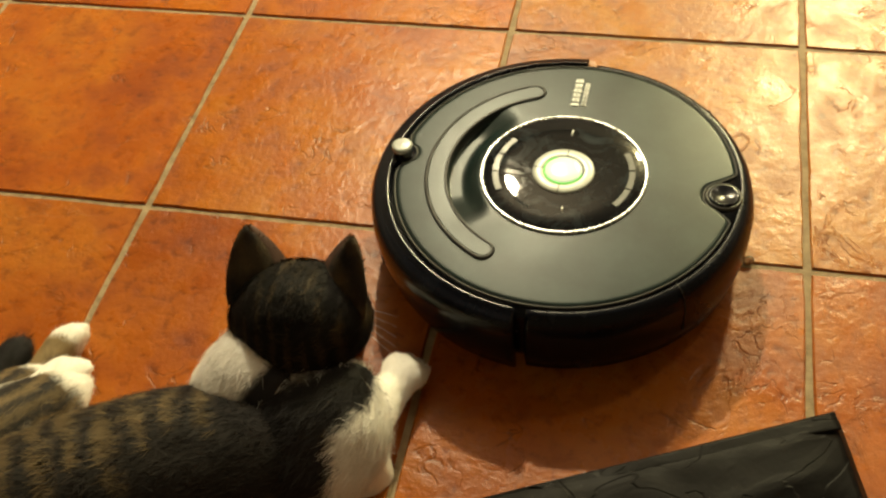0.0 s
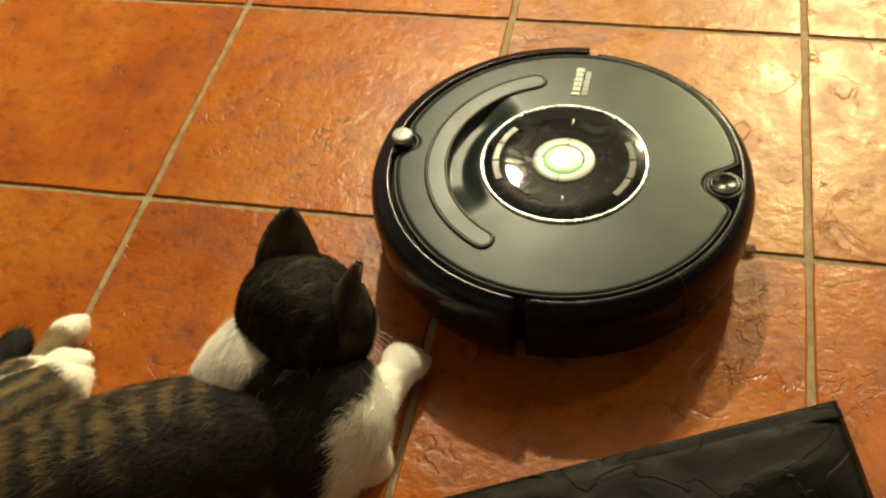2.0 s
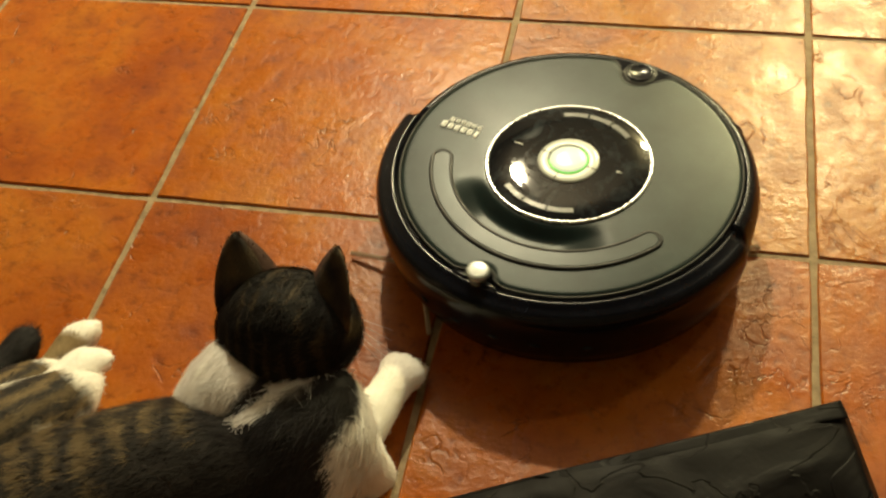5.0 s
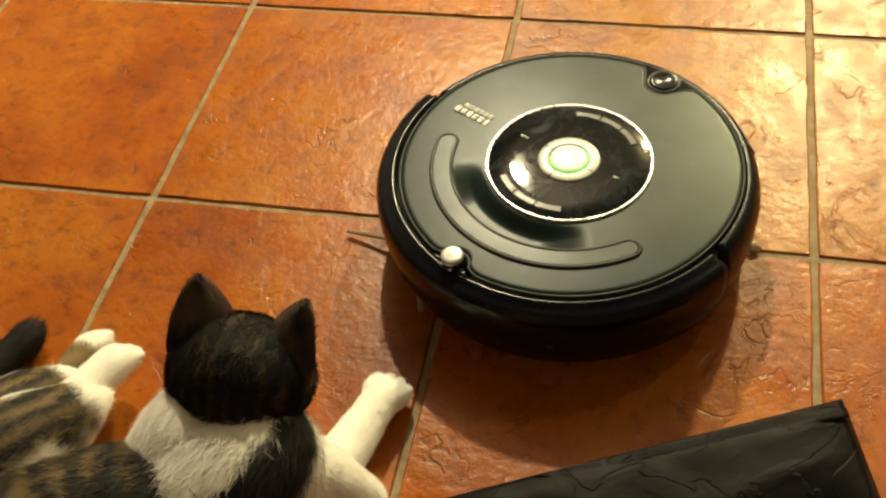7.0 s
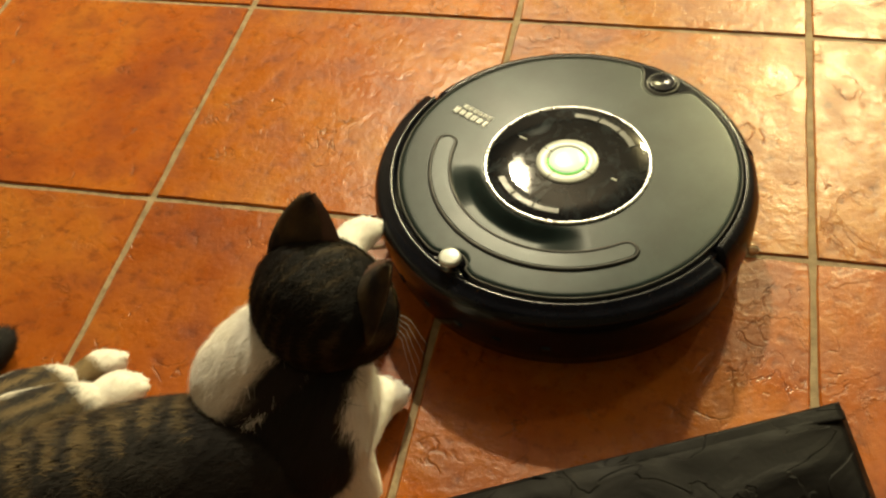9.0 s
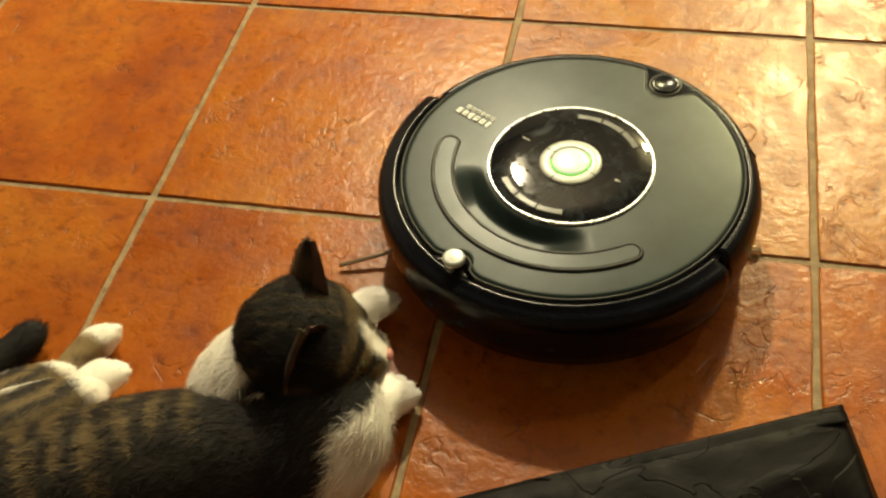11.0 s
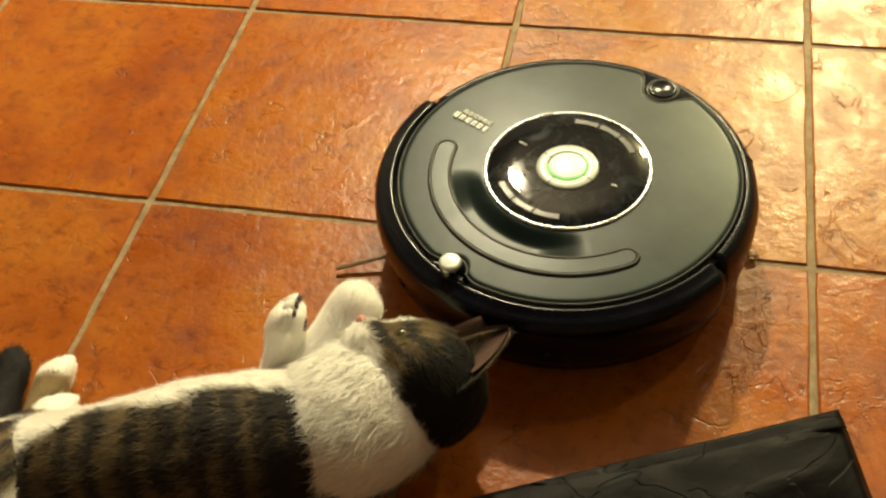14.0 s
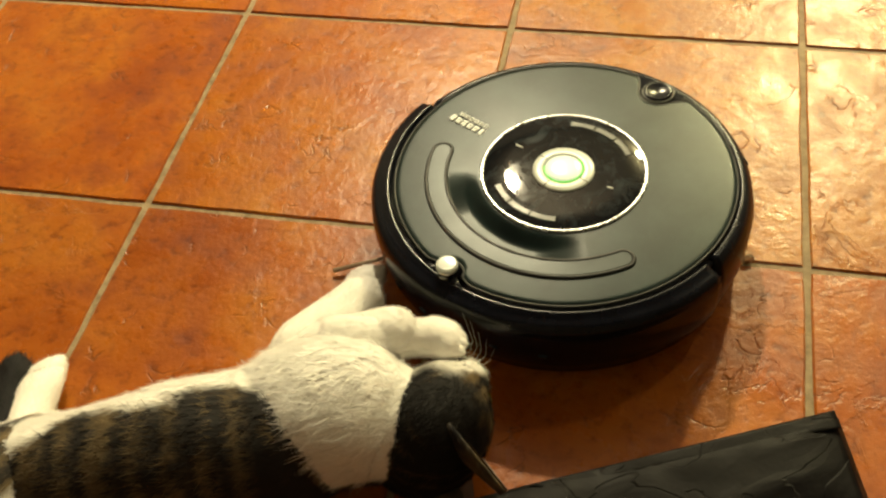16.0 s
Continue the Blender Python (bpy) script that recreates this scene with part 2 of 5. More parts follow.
def plate_height(r, deg):
    d = abs((deg + 180) % 360 - 180)
    z = 0.0890 - 0.0022 * (r / 0.15) ** 2
    hollow = smooth_step(0.0745, 0.090, r) * (1 - smooth_step(0.1020, 0.1045, r)) * (1 - smooth_step(22, 52, d))
    return z - 0.0085 * hollow


def robot_vacuum():
    top = tagged(empty("robot_vacuum", pose(FLOOR_C[0], FLOOR_C[1], 0, 0, 0, 176)),
                 "round black robot vacuum cleaner with a green-grey top on the tiles", "robot vacuum")
    # lower shell and rear wall
    part("body", lathe(bmesh.new(), [(0.0, 0.012), (0.140, 0.012), (0.150, 0.018), (0.156, 0.030), (0.157, 0.070), (0.157, 0.0825), (0.116, 0.0825), (0.116, 0.0750), (0.0, 0.0750)], n=128), SHELL, top)
    part("rear_shell", lathe(bmesh.new(), [(0.1575, 0.016), (0.162, 0.020), (0.1660, 0.040), (0.1665, 0.064), (0.1635, 0.076), (0.1585, 0.0835), (0.1545, 0.0850), (0.1515, 0.0840), (0.1515, 0.030)], 90.5, 269.5, 90), SHELL, top)
    part("bumper", lathe(bmesh.new(), [(0.1590, 0.012), (0.1630, 0.015), (0.1695, 0.034), (0.1724, 0.052), (0.1732, 0.066), (0.1722, 0.0755), (0.1695, 0.0812), (0.1655, 0.0834), (0.1605, 0.0838),
                                       (0.1582, 0.0862), (0.1562, 0.0870), (0.1548, 0.0855), (0.1545, 0.070), (0.1585, 0.030)], -87.2, 87.2, 100), BUMPER, top, "scuffed glossy black front bumper")
    part("deck", lathe(bmesh.new(), [(0.1165, 0.0830), (0.1520, 0.0830), (0.1530, 0.0846), (0.1165, 0.0846)], n=128), SHELL, top)
    # top plate
    bm = bmesh.new()
    na, nr = 480, 46
    grid = []
    for i in range(na):
        deg = 360 * i / na
        rim = plate_radius(deg)
        col = []
        for j in range(nr + 1):
            r = 0.066 + (rim - 0.066) * j / nr
            drop = 0.0010 * smooth_step(rim - 0.0022, rim, r)
            col.append(bm.verts.new(polar(r, deg, plate_height(r, deg) - drop)))
        col.append(bm.verts.new(polar(rim + 0.0003, deg, 0.0835)))
        grid.append(col)
    for i in range(na):
        a, b = grid[i], grid[(i + 1) % na]
        for j in range(nr + 1):
            bm.faces.new((a[j], b[j], b[j + 1], a[j + 1]))
    part("top_plate", bm, PLATE, top, "semi-gloss green-grey lid with dust smudges")
    part("plate_seam", tube(bmesh.new(), [polar(plate_radius(a) + 0.0010, a, 0.0856) for a in np.linspace(0, 359.25, 480)], 0.0011, 6, True), GAP, top)
    # carrying handle: a band along an arc with a dark gap round it
    handle = bmesh.new()
    slab(handle, [(p.x, p.y) for p in arc_outline(0.1055, 0.1205, -65, 65, 40)], 0.0775, 0.0892, 0.0008)
    handle = part("handle", handle, PLATE, top, smooth=False)
    part("handle_gap", tube(bmesh.new(), [p + Vector((0, 0, plate_height(min(0.1203, max(0.1057, p.length)), 90) + 0.0003)) for p in arc_outline(0.1043, 0.1217, -65, 65, 40)], 0.0019, 6, True), GAP, handle)
    # control panel
    panel = part("control_panel", lathe(bmesh.new(), [(0.0, 0.0903), (0.050, 0.0902), (0.0700, 0.0900), (0.0712, 0.0896), (0.0712, 0.084), (0.0, 0.084)], n=96), GLOSS, top, "glossy black control panel with scratches")
    part("trim_ring", lathe(bmesh.new(), [(0.0708, 0.0890), (0.0710, 0.0903), (0.0720, 0.0909), (0.0732, 0.0906), (0.0738, 0.0895), (0.0736, 0.0860), (0.0710, 0.0860)], n=128), SILVER, panel, "bright silver ring")
    part("button_ring", lathe(bmesh.new(), [(0.0176, 0.0890), (0.0178, 0.0918), (0.0190, 0.0922), (0.0262, 0.0920), (0.0272, 0.0914), (0.0274, 0.0890)], n=72), BUTTON, panel, "pale round ring button")
    button = part("clean_button", lathe(bmesh.new(), [(0.0, 0.0936), (0.008, 0.0934), (0.0140, 0.0929), (0.0166, 0.0920), (0.0168, 0.0890), (0.0, 0.0890)], n=64), LIT, panel, "lit white start button")
    part("light_ring", tube(bmesh.new(), [polar(0.0171, a, 0.0921) for a in np.linspace(-60, 170, 50)], 0.0007, 6), GREEN, button, "glowing green arc")
    for a in (90, -90, 0):
        part("button_gap", slab(bmesh.new(), [polar(0.0176, a - 1, 0), polar(0.0272, a - 0.7, 0), polar(0.0272, a + 0.7, 0), polar(0.0176, a + 1, 0)], 0.0915, 0.09225), GAP, panel)
    for c in (0, 180):
        for a0, a1 in ((-33, -11.5), (-10.5, 10.5), (11.5, 33)):
            bm = slab(bmesh.new(), [(p.x, p.y) for p in arc_outline(0.0572, 0.0628, c + a0, c + a1, 10, False)], 0.0885, 0.0910, 0.0004)
            part("panel_key", bm, STRIP, panel, "grey translucent key", smooth=False)
    for a, r, w in ((-88, 0.050, 0.008), (-100, 0.0245, 0.004), (100, 0.046, 0.005)):
        c = polar(r, a, 0)
        bm = bmesh.new()
        d, e = polar(w / 2, a, 0), polar(0.0006, a + 90, 0)
        slab(bm, [c - d - e, c + d - e, c + d + e, c - d + e], 0.0895, 0.0911)
        part("panel_mark", bm, PRINT, panel)
    # bin release at the rear
    rel = part("bin_button", lathe(bmesh.new(), [(0.0, 0.0868), (0.006, 0.0872), (0.0105, 0.0886), (0.0122, 0.0892), (0.0128, 0.0884), (0.0128, 0.082)], n=40, centre=(-0.1390, 0)), BUMPER, top, "round dished release button")
    part("button_rim", lathe(bmesh.new(), [(0.0132, 0.083), (0.0134, 0.0872), (0.0150, 0.0874), (0.0156, 0.0860), (0.0158, 0.083)], n=40, centre=(-0.1390, 0)), DECK, rel)
    # sensor knob at the front
    knob = part("sensor_knob", lathe(bmesh.new(), [(0.0, 0.0972), (0.0074, 0.0970), (0.0090, 0.0962), (0.0094, 0.0946), (0.0094, 0.0934), (0.0, 0.0934)], n=40, centre=(0.1490, 0)), KNOB, top, "milky white sensor cap", smooth=False)
    part("knob_base", lathe(bmesh.new(), [(0.0, 0.0935), (0.0092, 0.0935), (0.0089, 0.0915), (0.0086, 0.0890), (0.0096, 0.0850), (0.0102, 0.0830), (0.0, 0.0830)], n=40, centre=(0.1490, 0)), CHROME, knob)
    for s in (-1, 1):
        bm = slab(bmesh.new(), [polar(0.1560, s * 3.0, 0), polar(0.1560, s * 8.0, 0), polar(0.1500, s * 4.0, 0)][:: s], 0.0840, 0.0880, 0.0006)
        part("knob_fillet", bm, SHELL, knob)
    # bumper window and screws
    for a in (-16, -4, 8, 20, 34):
        part("sensor_window", slab(bmesh.new(), [polar(0.1680, a - 1.2, 0), polar(0.1728, a - 1.2, 0), polar(0.1728, a + 1.2, 0), polar(0.1680, a + 1.2, 0)], 0.044, 0.049), GLOSS, top)
    for a in (137.5, -135.5):
        part("seam", tube(bmesh.new(), [polar(0.1525, a, 0.0846), polar(0.1590, a, 0.0838), polar(0.1640, a, 0.0762), polar(0.1668, a, 0.062), polar(0.1664, a, 0.040)], 0.0007, 6), GAP, top)
    # maker's mark: plain blocks in two lines, read along the radius
    for line, (off, size, r0, r1, count) in enumerate(((0.0040, 0.0064, 0.0880, 0.1290, 6), (-0.0042, 0.0040, 0.0900, 0.1240, 6))):
        step = (r1 - r0) / count
        for i in range(count):
            tall = size * (1.25 if i in (0, 3, 5) else 1.0)
            w = step * (0.45 if i == 0 and line == 0 else 0.64)
            x = r0 + step * (i + 0.5)
            bm = bmesh.new()
            # a ring-like block
            t = 0.0015 if line == 0 else 0.0008
            for bx in ((x - w / 2, x - w / 2 + t, off - tall / 2, off + tall / 2), (x + w / 2 - t, x + w / 2, off - size / 2, off + size / 2),
                       (x - w / 2 + t, x + w / 2 - t, off - size / 2, off - size / 2 + t), (x - w / 2 + t, x + w / 2 - t, off + size / 2 - t, off + size / 2)):
                box(bm, bx[0], bx[1], bx[2], bx[3], 0.0865, 0.0893)
            bm.transform(pose(0, 0, 0, 0, 0, -87.5))
            part("mark", bm, PRINT, top, smooth=False)
    # drive wheels, castor and brush under the shell
    for s in (-1, 1):
        w = part("wheel", lathe(bmesh.new(), [(0.0, -0.009), (0.028, -0.009), (0.0305, -0.006), (0.0305, 0.006), (0.028, 0.009), (0.0, 0.009)], n=28), BUMPER, top)
        w.matrix_basis = pose(0, s * 0.115, 0.0305, 90, 0, 0)
    w = part("castor", lathe(bmesh.new(), [(0.0, -0.008), (0.013, -0.008), (0.014, 0.0), (0.013, 0.008), (0.0, 0.008)], n=24), DECK, top)
    w.matrix_basis = pose(0.125, 0, 0.014, 90, 0, 0)
    brush = part("side_brush", lathe(bmesh.new(), [(0.0, 0.010), (0.012, 0.010), (0.014, 0.016), (0.0, 0.020)], n=20), GAP, top, "side brush with brown bristle tufts")
    brush.matrix_basis = pose(0.115, -0.090, 0, 0, 0, 0)
    for a in (0, 120, 240):
        for k in (-1, 0, 1):
            part("bristle", tube(bmesh.new(), [polar(0.010, a, 0.014), polar(0.035, a + 0.4 * k, 0.010), polar(0.072, a + 0.7 * k, 0.005)], lambda u: 0.0022 - 0.0007 * u, 6), BRISTLE, brush)
    return top, brush


BRISTLE = mat_plain("brown_nylon_bristle", (0.30, 0.22, 0.14), 0.6, 0.25, 200)
vacuum, side_brush = robot_vacuum()


# ---- black paper bag lying on the tiles ----
def mat_bag():
    k = Mat("black_paper", rough=0.5, specular=0.10)
    v = k.coords()
    n = k.noise(v, 14, 5, 0.6, 0.8)
    k.base(k.ramp(n, [(0.3, (0.0025, 0.0022, 0.0025)), (0.7, (0.006, 0.005, 0.005))]))
    k.rough(k.ramp(k.noise(v, 25, 4), [(0.3, (0.45,) * 3), (0.7, (0.62,) * 3)]))
    crease = k.ramp(k.noise(v, 11, 3, 0.45, 1.6), [(0.40, (0.5, 0.5, 0.5)), (0.485, (0, 0, 0)), (0.50, (1, 1, 1)), (0.60, (0.5, 0.5, 0.5))])
    relief = k.math("ADD", k.noise(v, 9, 2, 0.4), k.math("MULTIPLY", crease, 0.05))
    k.bump(k.math("ADD", relief, k.math("MULTIPLY", k.noise(v, 240, 3), 0.012)), 0.6, 0.02)
    return k.m


BAG = mat_bag()
BAG_INK = mat_plain("red_print", (0.55, 0.02, 0.03), 0.45, 0.1, 60)


def crumpled_sheet(corners, nx, ny, bend, seed):
    """A creased sheet of paper between four corners."""
    bm = bmesh.new()
    a, b, c, d = (Vector(p) for p in corners)
    rnd = random.Random(seed)
    folds = [(a.lerp(c, rnd.random()).lerp(b.lerp(d, rnd.random()), rnd.random()), rnd.uniform(0, math.pi), rnd.choice((-1, 1)) * rnd.uniform(4, 11)) for _ in range(9)]
    grid = []
    level = sum(w * abs((q2.x - q.x) * math.cos(g) + (q2.y - q.y) * math.sin(g)) for q, g, w in folds for q2 in (a, b, c, d)) / 4
    for j in range(ny + 1):
        row = []
        for i in range(nx + 1):
            u, v = i / nx, j / ny
            p = (a * (1 - u) + b * u) * (1 - v) + (d * (1 - u) + c * u) * v
            n = 0.5 * abs(noise.noise(Vector((p.x * 11, p.y * 17, seed)))) + sum(w * abs((p.x - q.x) * math.cos(g) + (p.y - q.y) * math.sin(g)) for q, g, w in folds) - level
            row.append(bm.verts.new(p + Vector((0, 0, bend * max(-1.0, min(1.0, n)) * math.sin(math.pi * min(0.5, 3 * min(u, 1 - u, v, 1 - v) + 0.1))))))
        grid.append(row)
    for j in range(ny):
        for i in range(nx):
            bm.faces.new((grid[j][i], grid[j][i + 1], grid[j + 1][i + 1], grid[j + 1][i]))
    return bm


def paper_bag():
    bag = tagged(empty("paper_bag", pose(0.66, -0.24, 0)), "crumpled black paper bag lying flat on the tiles", "bag")
    put = bag.matrix_world.inverted()

    def sheet(name, corners, bend, seed, nx=40, ny=20):
        bm = crumpled_sheet(corners, nx, ny, bend, seed)
        bm.transform(put)
        ob = part(name, bm, BAG, bag)
        mod = ob.modifiers.new("thickness", "SOLIDIFY")
        mod.thickness = 0.0006
        return ob

    P, Q, R, S = (0.345, -0.300, 0.012), (0.655, -0.168, 0.023), (0.700, -0.330, 0.024), (0.40, -0.46, 0.012)
    sheet("front_panel", (P, Q, R, S), 0.008, 1.0, 64, 40)
    sheet("back_panel", (tuple(x for x in (P[0], P[1] + 0.004, 0.004)), (0.664, -0.160, 0.004), (0.712, -0.330, 0.004), (0.41, -0.46, 0.004)), 0.0015, 5.0)
    # the folded gusset between the panels, along the long edge and the short one
    sheet("gusset", (P, Q, (0.664, -0.160, 0.005), (P[0], P[1] + 0.004, 0.005)), 0.001, 9.0, 40, 6)
    sheet("gusset", (Q, R, (0.712, -0.330, 0.005), (0.664, -0.160, 0.005)), 0.001, 12.0, 20, 6)
    # the rim folded over along the long edge
    sheet("folded_rim", ((0.43, -0.266, 0.020), (0.656, -0.168, 0.028), (0.661, -0.184, 0.029), (0.45, -0.266, 0.021)), 0.001, 15.0, 40, 8)
    # red print near the long edge
    bm = bmesh.new()
    for k in range(4):
        c = Vector((0.486 + 0.020 * k, -0.305 + 0.009 * k))
        slab(bm, [c + Vector((math.cos(a) * 0.008, math.sin(a) * 0.006)) for a in (i * math.tau / 14 for i in range(14))], 0.0195, 0.0235)
    bm.transform(put)
    part("print", bm, BAG_INK, bag, "red printed marks")


paper_bag()


# ---- a small clear bead on the joint beside the vacuum ----
def bead():
    bm = bmesh.new()
    bmesh.ops.create_uvsphere(bm, u_segments=24, v_segments=14, radius=1.0)
    bm.transform(pose(0.5907, 0.0022, 0.0030, 0, 0, 20) @ Matrix.Diagonal((0.0062, 0.0042, 0.0048, 1)))
    k = Mat("clear_resin", rough=0.08, colour=(0.75, 0.66, 0.5))
    k.b.inputs["Transmission Weight"].default_value = 0.7
    tagged(obj("bead", bm, k.m), "small clear shiny bead lying in the grout joint", "bead")


bead()


# ---- the cat: rigid furred pieces ----
def bone(a, b, up):
    """A pose at a, with x towards b and z as near as may be to up."""
    x = (Vector(b) - Vector(a)).normalized()
    y = Vector(up).cross(x).normalized()
    z = x.cross(y)
    return Matrix.Translation(a) @ Matrix((x, y, z)).transposed().to_4x4()


def mat_fur():
    k = Mat("cat_fur", rough=0.75, specular=0.22)
    a = k.t.nodes.new("ShaderNodeAttribute")
    a.attribute_name = "coat"
    v = k.coords()
    n = k.noise(v, 420, 3, 0.6)
    k.base(k.mix(0.12, a.outputs["Color"], k.ramp(n, [(0.25, (0.55, 0.52, 0.50)), (0.75, (1.0, 1.0, 1.0))]), "MULTIPLY"))
    k.b.inputs["Sheen Weight"].default_value = 0.7
    k.b.inputs["Sheen Roughness"].default_value = 0.5
    k.link(a.outputs["Color"], k.b.inputs["Sheen Tint"])
    k.bump(n, 0.25, 0.0006)
    return k.m


FUR = mat_fur()
EAR_SKIN = mat_plain("pink_ear_skin", (0.10, 0.055, 0.042), 0.7, 0.15, 90)
NOSE_SKIN = mat_plain("pink_nose", (0.50, 0.20, 0.17), 0.45, 0.12, 150)
EYE = mat_plain("amber_eye", (0.045, 0.038, 0.012), 0.12, 0.3, 300)
PAD = mat_plain("dark_paw_pad", (0.05, 0.03, 0.03), 0.6, 0.2, 200)
WHISKER = mat_plain("white_whisker", (0.8, 0.78, 0.7), 0.4, 0.05, 90)

WHITE_FUR, BROWN_FUR, DARK_FUR = Vector((0.93, 0.91, 0.86)), Vector((0.148, 0.106, 0.054)), Vector((0.014, 0.013, 0.014))


def wob(p, s, seed=0.0):
    return noise.noise(Vector((p.x * s + seed, p.y * s - seed, p.z * s + 2 * seed)))


def blend(a, b, f):
    return a.lerp(b, min(1.0, max(0.0, f)))


def round_angle(p):
    """Degrees from the back's line (0) round to the belly's (180)."""
    return math.degrees(math.atan2(abs(p.y), p.z))


def tabby(p, pitch, seed, dark=0.0):
    """Dark bars across a brown ground, broken into spots."""
    wave = math.sin(p.x * math.tau / pitch + 3.0 * wob(p, 22, seed) + 1.0 * wob(p, 60, seed) + 0.012 * round_angle(p))
    broken = 0.75 * wob(p, 38, seed + 5) + 0.05
    f = smooth_step(-0.12, 0.14, wave + broken + dark)
    ground = blend(BROWN_FUR, BROWN_FUR * 0.55, 0.5 + wob(p, 45, seed))
    return blend(ground, DARK_FUR, f * 0.95)


def coat_torso(p):
    phi = round_angle(p)
    edge = 117 - 30 * smooth_step(-0.11, -0.20, p.x) + 10 * wob(p, 25, 3) + 6 * wob(p, 90, 4)
    c = tabby(p, 0.0245, 1.0, dark=0.7 * smooth_step(-0.08, 0.0, p.x) + 0.8 * (1 - smooth_step(10, 40, phi)) + 0.20)
    return blend(c, WHITE_FUR, smooth_step(edge - 4, edge + 4, phi))


def coat_chest(p):
    """White front and flanks; a dark saddle that reaches further forward over one shoulder."""
    phi = round_angle(p)
    side = smooth_step(0.018, 0.040, p.y + 0.006 * wob(p, 30, 2))
    end = 0.095 - 0.105 * side
    edge = (70 - 36 * smooth_step(-0.015, 0.025, p.x)) * (1 - smooth_step(end - 0.028, end, p.x)) + 9 * wob(p, 30, 7) + 6 * wob(p, 100, 8) - 6
    return blend(DARK_FUR * 1.3, WHITE_FUR, smooth_step(edge - 5, edge + 5, phi))


def coat_white(p):
    return WHITE_FUR * (1 + 0.06 * wob(p, 60, 2))


def coat_neck(p):
    """White ruff with the dark strip of the nape along it."""
    phi = round_angle(p)
    edge = 37 + 7 * wob(p, 40, 6)
    return blend(DARK_FUR * 1.5, WHITE_FUR, smooth_step(edge - 5, edge + 5, phi))


def coat_head(p):
    c = tabby(Vector((p.y, p.x * 0.3, p.z)), 0.012, 4.0, dark=0.72) * 0.45
    face = tabby(Vector((p.z, p.y, p.x)), 0.016, 6.0, dark=-0.2) * 1.15
    c = blend(c, face, smooth_step(0.014, 0.030, p.x + 0.004 * wob(p, 50)))
    # white muzzle, chin, throat and a narrow blaze
    low = smooth_step(-0.012, -0.022, p.z + 0.004 * wob(p, 60, 2) - 0.22 * (p.x - 0.02))
    blaze = smooth_step(0.010, 0.004, abs(p.y) + 0.002 * wob(p, 90)) * smooth_step(0.030, 0.042, p.x)
    throat = smooth_step(-0.034, -0.044, p.z + 0.004 * wob(p, 50))
    return blend(c, WHITE_FUR, max(low * smooth_step(0.008, 0.026, p.x), blaze, throat))


def coat_thigh(p):
    c = tabby(Vector((p.y * 1.2 + p.z * 0.6, p.x, p.z)), 0.020, 9.0, dark=0.1)
    under = smooth_step(0.60, 0.85, -p.y / 0.04 + 0.25 * wob(p, 40)) + smooth_step(0.6, 0.9, p.y / 0.04 + 0.25 * wob(p, 40))
    knee = smooth_step(0.064, 0.080, p.x + 0.010 * wob(p, 45))
    return blend(c, WHITE_FUR, max(under, knee))


def coat_foot(p):
    c = blend(BROWN_FUR * 1.5, DARK_FUR, smooth_step(0.1, 0.5, wob(p, 60, 3)))
    return blend(c, WHITE_FUR, smooth_step(-0.026, -0.018, p.x + 0.006 * wob(p, 60)))


def coat_white_foot(p):
    c = blend(BROWN_FUR * 1.5, DARK_FUR, smooth_step(0.1, 0.5, wob(p, 60, 3)))
    return blend(c, WHITE_FUR, smooth_step(-0.085, -0.075, p.x + 0.006 * wob(p, 60)))


def coat_tail(p):
    return DARK_FUR * (1 + 0.5 * wob(p, 60))


def coat_ear(p):
    return blend(DARK_FUR * 1.4, BROWN_FUR * 0.8, 0.5 + wob(p, 80))


def loft_points(stations, steps, sides):
    """Rings along x from stations (x, half width, height up, height down, centre z), smoothly between them."""
    st = np.array(stations, float)
    u = np.linspace(0, 1, len(st))
    fine = np.linspace(0, 1, steps)

    def smooth(col):
        slope = np.gradient(col, u)
        out = []
        for f in fine:
            i = min(int(np.searchsorted(u, f, side="right")) - 1, len(u) - 2)
            h = u[i + 1] - u[i]
            s = (f - u[i]) / h
            out.append((2 * s**3 - 3 * s**2 + 1) * col[i] + (s**3 - 2 * s**2 + s) * h * slope[i] + (-2 * s**3 + 3 * s**2) * col[i + 1] + (s**3 - s**2) * h * slope[i + 1])
        return np.array(out)

    cols = [smooth(st[:, i]) for i in range(5)]
    verts, faces = [], []
    for x, w, hu, hd, zc in zip(*cols):
        for k in range(sides):
            a = math.tau * k / sides
            c, s = math.cos(a), math.sin(a)
            verts.append((x, max(w, 0.0005) * s, zc + max(hu if c > 0 else hd, 0.0005) * c))
    for i in range(steps - 1):
        for k in range(sides):
            faces.append((i * sides + k, i * sides + (k + 1) % sides, (i + 1) * sides + (k + 1) % sides, (i + 1) * sides + k))
    faces.append(tuple(range(sides)))
    faces.append(tuple((steps - 1) * sides + k for k in range(sides)))
    return verts, faces


